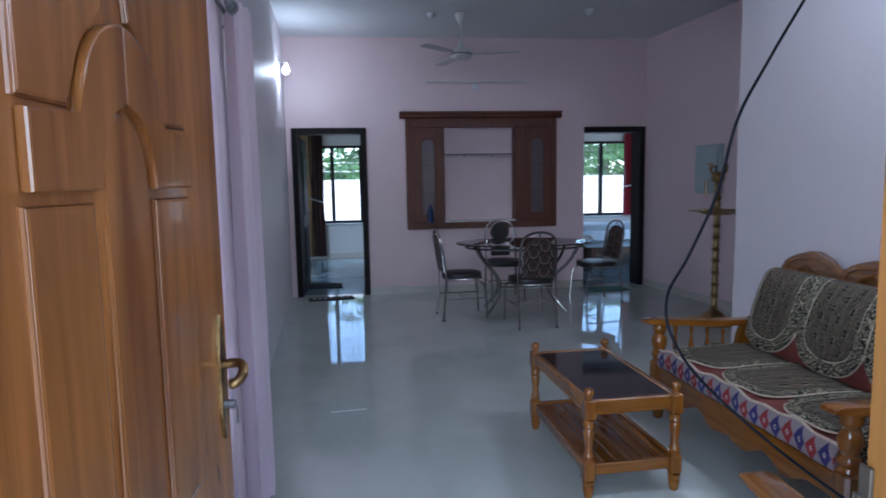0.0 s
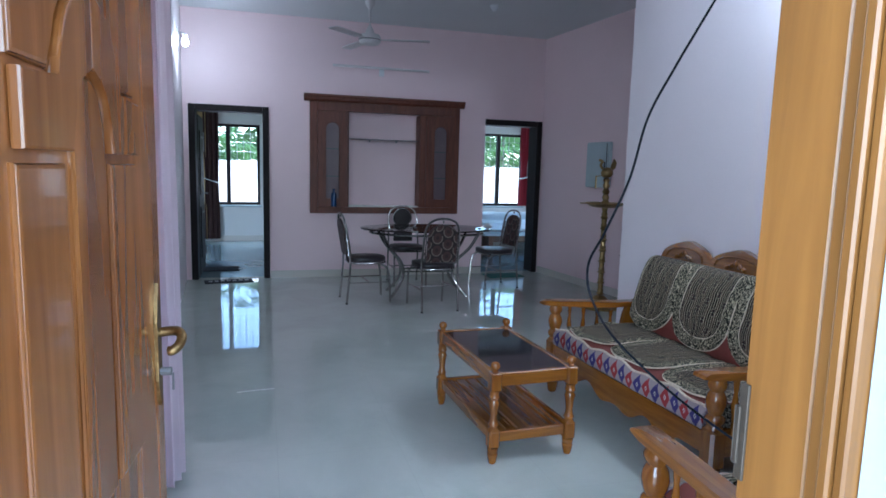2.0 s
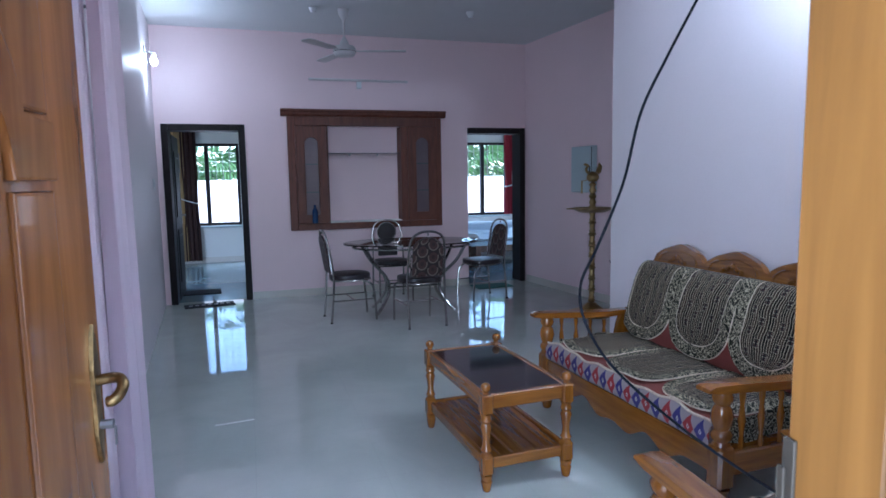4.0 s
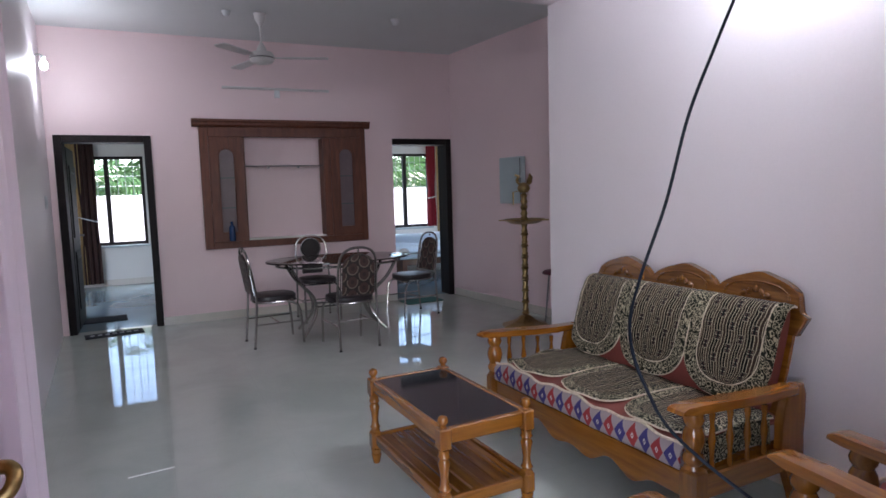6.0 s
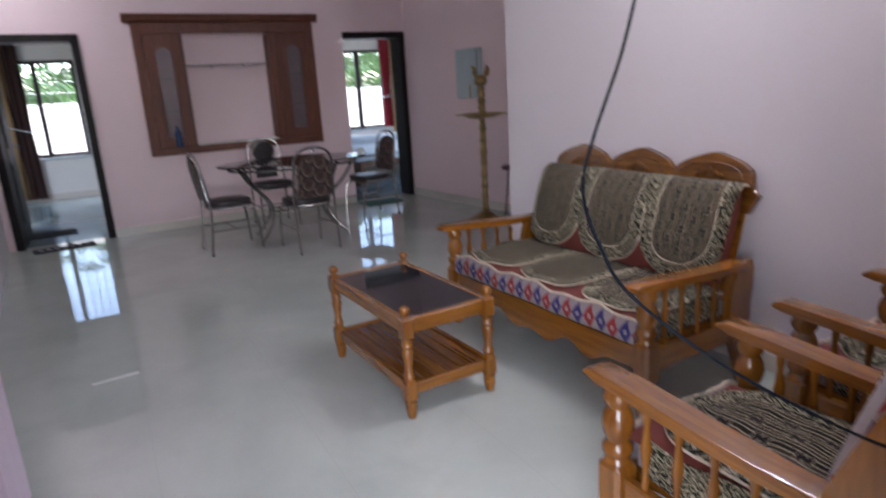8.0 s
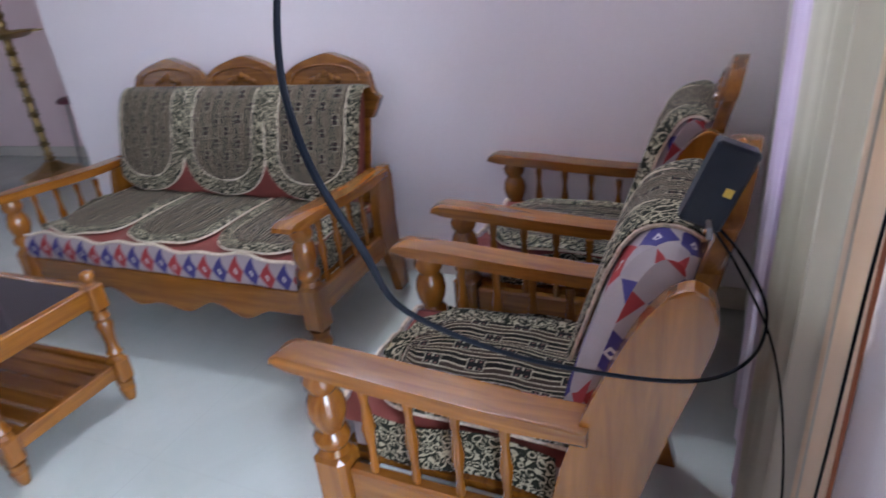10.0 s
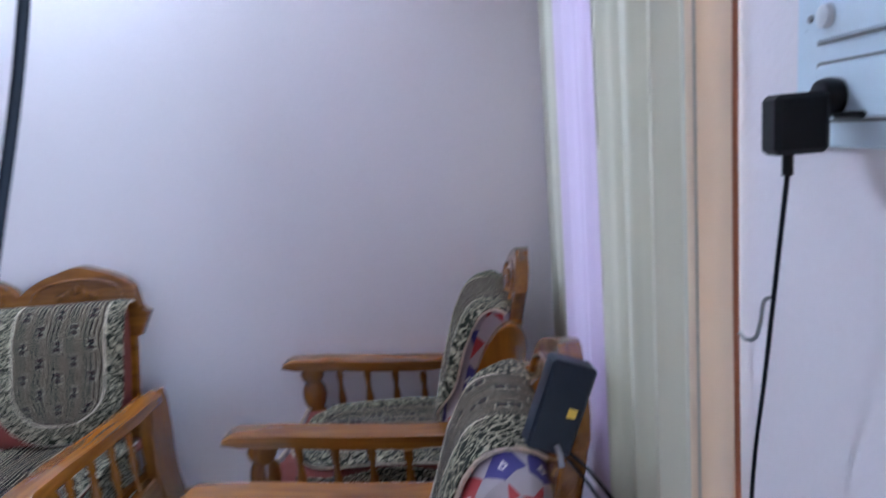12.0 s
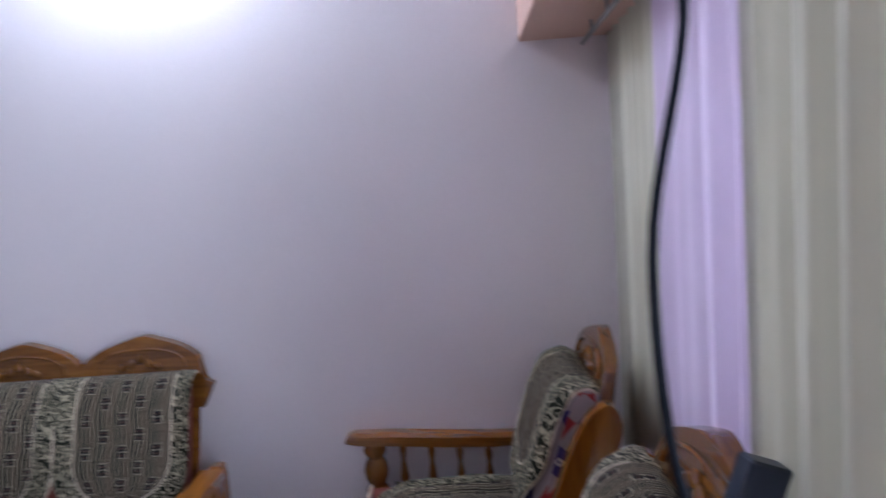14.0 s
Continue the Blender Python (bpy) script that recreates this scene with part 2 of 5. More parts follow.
def glass(name, tint=(1, 1, 1), rough=0.0):
    m, nt, b = blank(name, rough)
    b.inputs["Base Color"].default_value = (*tint, 1)
    b.inputs["Transmission Weight"].default_value, b.inputs["IOR"].default_value = 1.0, 1.45
    return m


PAINT = plain("lilac_wall_paint", (0.785, 0.722, 0.748), 0.46, 0, 0.035, 0.9, 0.0012, 0, 90)
PAINT_DINING = plain("dusty_pink_wall_paint", (0.82, 0.65, 0.668), 0.46, 0, 0.035, 0.9, 0.0012, 0, 90)
PAINT_IN = plain("bedroom_wall_paint", (0.70, 0.69, 0.66), 0.6, 0, 0.04, 0.9, 0.001)
PAINT_OUT = plain("outside_wall_paint", (0.42, 0.49, 0.52), 0.7, 0, 0.05, 1.2, 0.002)
CEIL = plain("ceiling_paint", (0.68, 0.70, 0.71), 0.7, 0, 0.04, 0.8, 0.001)
# pinkish pelmet paint with the warm bounced light put into its colour
PELMET_TONE = plain("bounce_tinted_paint", (0.62, 0.40, 0.32), 0.65, 0, 0.05, 2.0, 0.001)
TILE = tile_floor()
BED_TILE = plain("bedroom_tile", (0.19, 0.26, 0.29), 0.14, 0, 0.06, 2.0)
SKIRT = plain("skirting_tile", (0.62, 0.58, 0.52), 0.2, 0, 0.05, 4)
TEAK = wood("varnished_teak", (0.135, 0.042, 0.005), (0.29, 0.108, 0.012), 0.2)
TEAK_X = wood("varnished_teak_cross_grain", (0.135, 0.042, 0.005), (0.29, 0.108, 0.012), 0.2, stretch=(1.2, 14, 14))
TEAK_Y = wood("varnished_teak_long_grain", (0.135, 0.042, 0.005), (0.29, 0.108, 0.012), 0.2, stretch=(14, 1.2, 14))
# teak of the carved crest, toned darker than the other teak
TEAK_DARK = wood("darker_carved_teak", (0.08, 0.027, 0.004), (0.20, 0.076, 0.011), 0.2, (1.2, 14, 14), 0.5)
DOOR_WOOD = wood("door_teak", (0.17, 0.057, 0.013), (0.345, 0.135, 0.033), 0.27, (5, 5, 0.45), 0.3)
JAMB_WOOD = wood("jamb_teak", (0.14, 0.060, 0.013), (0.26, 0.118, 0.028), 0.38, (7, 7, 0.45), 0.1)
CABINET_WOOD = wood("cabinet_wood", (0.080, 0.020, 0.009), (0.15, 0.042, 0.018), 0.5, (10, 10, 1.5), 0.0)
DARK_WOOD = matt(wood("dark_stained_wood", (0.008, 0.006, 0.007), (0.020, 0.014, 0.014), 0.5, (10, 10, 1), 0.0), 0.2)
BED_WOOD = wood("bed_wood", (0.07, 0.03, 0.018), (0.14, 0.06, 0.03), 0.4)
BLACK_GLASS = plain("black_glass", (0.022, 0.022, 0.025), 0.07, 0, 0.1, 3)
SMOKE_GLASS = plain("smoked_glass_top", (0.02, 0.014, 0.013), 0.06, 0, 0.1, 3)
CHROME = plain("chrome_tube", (0.40, 0.39, 0.38), 0.24, 1.0, 0.06, 10)
BRASS = plain("old_brass", (0.34, 0.24, 0.10), 0.34, 1.0, 0.3, 14, 0.0008)
HANDLE_BRASS = plain("antique_brass", (0.28, 0.18, 0.075), 0.38, 1.0, 0.35, 30, 0.001)
DULL_ZINC = plain("dull_zinc", (0.08, 0.065, 0.05), 0.6, 0.6, 0.15, 40)
STEEL = plain("zinc_steel", (0.30, 0.30, 0.31), 0.45, 1.0, 0.1, 30)
THROW, BORDER, DIAMOND, RINGS = matt(throw_weave(), 0.12), matt(scroll_border(), 0.12), matt(diamond_cloth(), 0.15), ring_cloth()
MAROON = plain("maroon_cloth", (0.17, 0.035, 0.025), 0.9, 0, 0.18, 12, 0.002, 0, 300)
CORD_EDGE = plain("cream_cord", (0.55, 0.45, 0.34), 0.9, 0, 0.3, 120, 0.002)
SEAT_VINYL = plain("black_seat_vinyl", (0.022, 0.016, 0.018), 0.4, 0, 0.3, 20, 0.001)
PINK_CLOTH = sheer("pink_curtain_cloth", (0.82, 0.70, 0.75), 0.26)
LILAC_CLOTH = sheer("lilac_curtain_cloth", (0.80, 0.70, 0.81), 0.2)
PINK_FOLDS = sheer("lilac_pink_curtain_cloth", (0.88, 0.76, 0.82), 0.4)
CREAM_CLOTH = sheer("cream_curtain_cloth", (0.62, 0.585, 0.50), 0.3)
PEACH_CLOTH = sheer("peach_curtain_cloth", (0.88, 0.71, 0.53), 0.22)
GOLD_CLOTH = sheer("gold_curtain_cloth", (0.52, 0.36, 0.17), 0.2)
BROWN_CLOTH = sheer("brown_curtain_cloth", (0.05, 0.022, 0.018), 0.1)
RED_CLOTH = sheer("red_curtain_cloth", (0.33, 0.025, 0.04), 0.25)
WHITE_PLASTIC = plain("white_plastic", (0.72, 0.74, 0.76), 0.35, 0, 0.03, 20)
SWITCH_PLASTIC = plain("switch_plate_plastic", (0.62, 0.72, 0.80), 0.3, 0, 0.04, 15)
GREY_LINE = plain("grey_seam", (0.16, 0.17, 0.18), 0.6)
BLACK_PLASTIC = matt(plain("black_plastic", (0.007, 0.007, 0.009), 0.45, 0, 0.2, 40, 0.0005), 0.2)
NAVY_PLASTIC = matt(plain("navy_black_plastic", (0.010, 0.015, 0.026), 0.45, 0, 0.2, 40), 0.25)
RUBBER = matt(plain("black_cable_rubber", (0.004, 0.005, 0.008), 0.6, 0, 0.2, 40), 0.08)
ORANGE_WIRE = plain("orange_wire", (0.30, 0.085, 0.03), 0.5)
FAN_PAINT = plain("fan_enamel", (0.66, 0.64, 0.64), 0.35, 0, 0.05, 10)
BLADE_PAINT = plain("fan_blade_enamel", (0.66, 0.62, 0.62), 0.4, 0, 0.1, 10)
PANEL_PAINT = plain("grey_green_enamel", (0.44, 0.53, 0.56), 0.4, 0, 0.05, 5)
MAT_CLOTH = plain("dark_mat", (0.028, 0.03, 0.036), 0.95, 0, 0.4, 60, 0.004)
MAT_BAR = plain("mat_print", (0.4, 0.4, 0.42), 0.9)
GREEN_MAT = plain("green_mat", (0.03, 0.12, 0.10), 0.9, 0, 0.3, 60, 0.003)
SHEET = plain("bed_sheet", (0.60, 0.68, 0.72), 0.85, 0, 0.06, 8, 0.004)
BLUE_PLASTIC = plain("blue_bottle_plastic", (0.012, 0.04, 0.12), 0.25)
YELLOW = plain("yellow_label", (0.6, 0.42, 0.05), 0.5)
PINK_PLASTIC = plain("stool_seat", (0.14, 0.03, 0.05), 0.5)
GLASS = glass("window_glass")
CABINET_GLASS = plain("frosted_cabinet_glass", (0.15, 0.115, 0.125), 0.25, 0, 0.12, 5)
SHELF_GLASS = plain("green_edge_glass", (0.09, 0.11, 0.11), 0.12)
LAMP_GLOW = glow("lit_bulb", (0.92, 0.97, 1.0), 40)
GROUND = plain("bare_ground", (0.22, 0.17, 0.12), 0.9, 0, 0.3, 1.5, 0.02)
COMPOUND = plain("whitewashed_wall", (0.80, 0.79, 0.77), 0.8, 0, 0.05, 1.0, 0.003)
LEAF = plain("palm_leaf", (0.075, 0.16, 0.045), 0.5, 0, 0.45, 2.0)
BARK = plain("palm_bark", (0.16, 0.13, 0.10), 0.9, 0, 0.3, 9, 0.01)
STRIP_WHITE = plain("white_strip", (0.82, 0.82, 0.8), 0.5)

# ---- mesh helpers ----


def part(name, bm, material, parent=None, label="", smooth=False, at=None):
    me = bpy.data.meshes.new(name)
    bmesh.ops.recalc_face_normals(bm, faces=bm.faces)
    bm.to_mesh(me)
    bm.free()
    me.materials.append(material)
    if smooth:
        me.shade_smooth()
        me.set_sharp_from_angle(angle=radians(38))
    ob = new(name, me)
    if at is not None:
        ob.matrix_basis = at
    if parent is not None:
        ob.parent = parent
    if label:
        tagged(ob, label)
    return ob


def thing(name, at, label, category, group=""):
    return tagged(place(new(name), at), label, category, group)


def place(ob, m):
    ob.matrix_basis = m
    return ob


def box(bm, x0, y0, z0, x1, y1, z1, bevel=0.0, seg=1):
    m = Matrix.Translation(((x0 + x1) / 2, (y0 + y1) / 2, (z0 + z1) / 2)) @ Matrix.Diagonal((abs(x1 - x0), abs(y1 - y0), abs(z1 - z0), 1))
    r = bmesh.ops.create_cube(bm, size=1.0, matrix=m)
    if bevel:
        es = {e for v in r["verts"] for e in v.link_edges}
        bmesh.ops.bevel(bm, geom=list(es), offset=bevel, segments=seg, affect="EDGES", profile=0.6)
    return bm


def boxes(*rows, bevel=0.0):
    bm = bmesh.new()
    for r in rows:
        box(bm, *r, bevel=bevel)
    return bm


def lathe(profile, seg=14, m=None, bm=None):
    """A turned shape from rows of radius and height."""
    bm = bm or bmesh.new()
    rings = []
    for r, z in profile:
        rings.append([bm.verts.new((r * math.cos(2 * math.pi * k / seg), r * math.sin(2 * math.pi * k / seg), z)) for k in range(seg)])
    for a, b in zip(rings, rings[1:]):
        for k in range(seg):
            bm.faces.new((a[k], a[(k + 1) % seg], b[(k + 1) % seg], b[k]))
    bm.faces.new(rings[0][::-1])
    bm.faces.new(rings[-1])
    if m is not None:
        bmesh.ops.transform(bm, matrix=m, verts=[v for ring in rings for v in ring])
    return bm


def smooth_path(points, n=8):
    """A Catmull-Rom curve through the points."""
    p = [Vector(q) for q in points]
    p = [2 * p[0] - p[1], *p, 2 * p[-1] - p[-2]]
    out = []
    for i in range(1, len(p) - 2):
        for k in range(n):
            t = k / n
            a, b, c, d = p[i - 1:i + 3]
            out.append(0.5 * (2 * b + (c - a) * t + (2 * a - 5 * b + 4 * c - d) * t * t + (3 * b - a - 3 * c + d) * t ** 3))
    return out + [p[-2]]


def tube(points, r, seg=8, bm=None, closed=False):
    bm = bm or bmesh.new()
    pts = [Vector(q) for q in points]
    rings, up = [], Vector((0.13, 0.27, 0.95))
    for i, q in enumerate(pts):
        a = pts[i - 1] if (i or closed) else q
        b = pts[(i + 1) % len(pts)] if (i + 1 < len(pts) or closed) else q
        d = (b - a).normalized()
        side = d.cross(up)
        if side.length < 1e-3:
            side = d.cross(Vector((1, 0, 0)))
        side.normalize()
        up = side.cross(d).normalized()
        rings.append([bm.verts.new(q + r * (math.cos(2 * math.pi * k / seg) * side + math.sin(2 * math.pi * k / seg) * up)) for k in range(seg)])
    for a, b in zip(rings, rings[1:] + (rings[:1] if closed else [])):
        for k in range(seg):
            bm.faces.new((a[k], a[(k + 1) % seg], b[(k + 1) % seg], b[k]))
    if not closed:
        bm.faces.new(rings[0][::-1])
        bm.faces.new(rings[-1])
    return bm


def prism(outline, lo, hi, axis="y", bevel=0.0, bm=None):
    """A flat shape from its outline, given in the two axes other than the named one, from lo to hi along it."""
    bm = bm or bmesh.new()

    def at(p, w):
        return (w, p[0], p[1]) if axis == "x" else (p[0], w, p[1]) if axis == "y" else (p[0], p[1], w)
    a = [bm.verts.new(at(p, lo)) for p in outline]
    b = [bm.verts.new(at(p, hi)) for p in outline]
    n = len(outline)
    fs = [bm.faces.new(a), bm.faces.new(b[::-1])]
    for k in range(n):
        bm.faces.new((a[k], b[k], b[(k + 1) % n], a[(k + 1) % n]))
    if bevel:
        es = {e for f in fs for e in f.edges}
        bmesh.ops.bevel(bm, geom=list(es), offset=bevel, segments=2, affect="EDGES", profile=0.6)
    return bm


def sheet(fn, us, vs, thick, uv=None):
    """A cloth or pad of a given thickness over fn(u, v), with its own UV."""
    bm = bmesh.new()
    lay = bm.loops.layers.uv.new("UVMap")
    nu, nv = len(us), len(vs)
    grid = [[Vector(fn(u, v)) for v in vs] for u in us]
    top, low, info = [], [], {}
    for i in range(nu):
        rt, rl = [], []
        for j in range(nv):
            du = grid[min(i + 1, nu - 1)][j] - grid[max(i - 1, 0)][j]
            dv = grid[i][min(j + 1, nv - 1)] - grid[i][max(j - 1, 0)]
            n = du.cross(dv)
            n = n.normalized() if n.length > 1e-9 else Vector((0, 0, 1))
            a, b = bm.verts.new(grid[i][j] + n * thick), bm.verts.new(grid[i][j])
            info[a] = info[b] = uv(us[i], vs[j]) if uv else (us[i], vs[j])
            rt.append(a), rl.append(b)
        top.append(rt), low.append(rl)
    for i in range(nu - 1):
        for j in range(nv - 1):
            bm.faces.new((top[i][j], top[i + 1][j], top[i + 1][j + 1], top[i][j + 1]))
            bm.faces.new((low[i][j], low[i][j + 1], low[i + 1][j + 1], low[i + 1][j]))
    for i in range(nu - 1):
        for j in (0, nv - 1):
            bm.faces.new((top[i][j], low[i][j], low[i + 1][j], top[i + 1][j]))
    for j in range(nv - 1):
        for i in (0, nu - 1):
            bm.faces.new((top[i][j], low[i][j], low[i][j + 1], top[i][j + 1]))
    for f in bm.faces:
        for lp in f.loops:
            lp[lay].uv = info[lp.vert]
    return bm


def lin(a, b, n):
    return [a + (b - a) * k / (n - 1) for k in range(n)]

# ---- the large structure ----
CEIL_Z, BEAM_Z = 3.19, 2.67


def left_x(y):
    """The inner face of the left wall, which runs slightly askew."""
    return -0.465 - 0.0655 * (y - 0.6)


def structure(name, bm, material, label, category, smooth=False):
    return tagged(part(name, bm, material, None, "", smooth), label, category, "", "structure")


structure("floor", prism([(-0.75, 0.47), (4.6, 0.47), (4.6, 8.1), (-1.3, 8.1)], -0.12, 0.0, "z"), TILE,
          "polished pale vitrified tile floor with mirror-like gloss", "floor")
structure("floor_bedroom", boxes((-3.2, 8.104, -0.12, 6.4, 12.2, 0.0)), BED_TILE, "blue-grey glossy tile floor of the bedrooms", "floor")
structure("pavement_porch", boxes((-3.5, -3.0, -0.15, 4.0, 0.466, -0.03)), SKIRT, "plain tiled porch floor before the entrance", "porch floor")
structure("ground", boxes((-60, 12.3, -0.35, 60, 90, -0.2), (-60, -60, -0.4, 60, -3.0, -0.2)), GROUND, "bare brown ground outside the house", "ground")
# y 1.92 to 2.52: assumed, unseen opening that lets the side fill in
wl_ = bmesh.new()
for ya, yb, za, zb in ((0.47, 1.92, 0, CEIL_Z), (1.92, 2.52, 0, 0.5), (1.92, 2.52, 2.05, CEIL_Z), (2.52, 8.0, 0, CEIL_Z)):
    prism([(left_x(ya), ya), (left_x(yb), yb), (left_x(yb) - 0.2, yb), (left_x(ya) - 0.2, ya)], za, zb, "z", bm=wl_)
structure("wall_left", wl_, PAINT,
          "pale pink plastered wall with a satin sheen", "wall")
structure("wall_right", boxes((2.57, 0.47, 0, 2.77, 4.19, CEIL_Z), bevel=0.004), PAINT, "pale lilac plastered wall behind the sofa", "wall")
structure("wall_right_dining", prism([(3.66, 8.0), (3.66 + 0.1 * 3.8, 4.2), (4.3, 4.2), (4.3, 8.0)], 0, CEIL_Z, "z"), PAINT_DINING,
          "pale pink plastered wall of the dining area", "wall")
structure("wall_return", boxes((2.774, 4.0, 0, 4.3, 4.196, CEIL_Z)), PAINT, "pale pink return wall", "wall")
# back wall with two doorways and the niche
LD, RD = (-0.89, 0.025), (2.82, 3.645)
structure("wall_back", boxes(
    (-1.3, 8, 0, LD[0], 8.23, CEIL_Z), (LD[0], 8, 2.1, LD[1], 8.23, CEIL_Z), (LD[1], 8, 0, 0.97, 8.23, CEIL_Z),
    (0.97, 8, 0, 1.92, 8.23, 0.9), (0.97, 8, 2.1, 1.92, 8.23, CEIL_Z), (0.97, 8.16, 0.9, 1.92, 8.23, 2.1),
    (1.92, 8, 0, RD[0], 8.23, CEIL_Z), (RD[0], 8, 2.09, RD[1], 8.23, CEIL_Z), (RD[1], 8, 0, 4.3, 8.23, CEIL_Z)), PAINT_DINING,
    "dusty pink plastered wall with two doorways", "wall")
# front wall with the entrance and the curtained window
structure("wall_front", boxes(
    (-0.46, 0.47, 2.14, 0.625, 0.70, CEIL_Z), (0.625, 0.47, 0, 1.13, 0.70, CEIL_Z),
    (1.13, 0.47, 0, 2.4, 0.70, 0.8), (1.13, 0.47, 1.88, 2.4, 0.70, CEIL_Z), (2.4, 0.47, 0, 2.566, 0.70, CEIL_Z)), PAINT,
    "pale lilac plastered wall with the entrance and a window", "wall")
structure("wall_outside", boxes((-4.0, 0.33, -0.03, -0.66, 0.466, 3.3), (0.56, 0.33, -0.03, 1.08, 0.466, 3.3), (0.56, 0.466, -0.03, 0.6215, 0.539, 2.16), (-0.66, 0.33, 2.16, 0.56, 0.466, 3.3)), PAINT_OUT,
          "pale blue painted outer wall beside the entrance", "wall")
structure("ceiling", boxes((-1.4, 4.17, CEIL_Z, 4.4, 8.23, CEIL_Z + 0.12), (-0.95, 0.33, CEIL_Z, 2.9, 3.93, CEIL_Z + 0.12)), CEIL, "grey-white plastered ceiling", "ceiling")
structure("ceiling_beam", boxes((left_x(4.05), 3.934, BEAM_Z, 2.568, 4.166, CEIL_Z + 0.12)), PAINT, "pale lilac concrete beam between living and dining area", "beam")
structure("ceiling_bedroom", boxes((-3.2, 8.234, 2.95, 6.4, 12.25, 3.07)), CEIL, "white bedroom ceiling", "ceiling")
structure("ceiling_porch", boxes((-3.5, -1.4, 3.0, 4.0, 0.326, 3.12)), CEIL, "plain porch slab over the entrance", "ceiling")
# bedrooms
WL, WR = (-1.3, -0.10, 0.665, 2.12), (4.05, 5.13, 0.69, 2.15)
structure("wall_bedroom_far", boxes(
    (-3.2, 12.0, 0, WL[0], 12.2, 2.95), (WL[0], 12.0, 0, WL[1], 12.2, WL[2]), (WL[0], 12.0, WL[3], WL[1], 12.2, 2.95),
    (WL[1], 12.0, 0, WR[0], 12.2, 2.95), (WR[0], 12.0, 0, WR[1], 12.2, WR[2]), (WR[0], 12.0, WR[3], WR[1], 12.2, 2.95),
    (WR[1], 12.0, 0, 6.4, 12.2, 2.95)), PAINT_IN, "off-white bedroom wall with windows", "wall")
structure("wall_bedroom_side", boxes((-3.2, 8.234, 0, -3.0, 11.996, 2.95), (6.2, 8.234, 0, 6.4, 11.996, 2.95), (2.2, 8.234, 0, 2.4, 11.996, 2.95)), PAINT_IN,
          "off-white bedroom side walls", "wall")
# skirting
structure("baseboard", boxes((LD[1] + 0.004, 7.988, 0.001, RD[0] - 0.004, 7.998, 0.09)), SKIRT, "beige tile skirting along the wall", "skirting")
structure("baseboard", boxes((2.558, 0.71, 0.001, 2.568, 4.18, 0.09)), SKIRT, "beige tile skirting along the wall", "skirting")
structure("baseboard", prism([(3.651, 7.97), (3.66 + 0.1 * 3.7 - 0.012, 4.3), (3.66 + 0.1 * 3.7 - 0.002, 4.3), (3.661, 7.97)], 0.001, 0.09, "z"), SKIRT,
          "beige tile skirting along the wall", "skirting")
structure("baseboard", boxes((-2.9, 11.985, 0.001, 2.1, 11.997, 0.1)), SKIRT, "grey tile skirting in the bedroom", "skirting")
# a short, thin white strip on top of the floor
structure("trim_floor_strip", prism([(-0.22, 3.94), (0.0, 3.965), (-0.001, 3.973), (-0.221, 3.948)], 0.0, 0.003, "z"), STRIP_WHITE,
          "short thin white strip lying on the floor", "floor joint")


def door_frame(name, x0, x1, top, label, hidden=False):
    ob = tagged(place(new(name), pose(0, 0, 0)), label, "door frame", "", "structure")
    w = 0.075
    part("jamb", boxes((x0 + 0.002, 8.2 if hidden else 7.975, 0, x0 + (0.045 if hidden else w), 8.25, top - w if hidden else top - 0.002), bevel=0.004), DARK_WOOD, ob)
    part("jamb", boxes((x1 - w, 7.975, 0, x1 - 0.002, 8.25, top - 0.002), bevel=0.004), DARK_WOOD, ob)
    part("head", boxes((x0 + (0.003 if hidden else w + 0.001), 7.977, top - w, x1 - w - 0.001, 8.248, top - 0.002), bevel=0.004), DARK_WOOD, ob)
    return ob


door_frame("door_frame_left", LD[0], LD[1], 2.1, "black-brown stained wooden door frame")
door_frame("door_frame_right", RD[0], RD[1], 2.09, "black-brown stained wooden door frame", True)

# entrance frame
ef = tagged(new("door_frame_entrance"), "honey-coloured teak entrance frame with moulded edge", "door frame", "", "structure")
for sx, x0, x1 in ((1, 0.545, 0.622), (-1, -0.462, -0.43)):
    inner = x0 if sx > 0 else x1
    part("jamb", boxes((x0, 0.592, 0, x1, 0.698, 2.06), bevel=0.005), JAMB_WOOD, ef)
    for k, (ya, yb, out) in enumerate(((0.572, 0.591, 0.004), (0.556, 0.571, 0.010), (0.541, 0.555, 0.005))):
        xa, xb = (inner - out, x1) if sx > 0 else (x0, inner + out)
        part("moulding", boxes((xa, ya, 0, xb, yb, 2.06), bevel=0.003), JAMB_WOOD, ef)
part("head", boxes((-0.462, 0.51, 2.062, 0.622, 0.698, 2.138), bevel=0.005), JAMB_WOOD, ef)
sp = part("strike_plate", boxes((0.5395, 0.682, 1.01, 0.544, 0.697, 1.14), bevel=0.001), DULL_ZINC, ef, "zinc strike plate")
part("keeper", boxes((0.5365, 0.69, 1.03, 0.539, 0.70, 1.11), bevel=0.002), DULL_ZINC, sp)


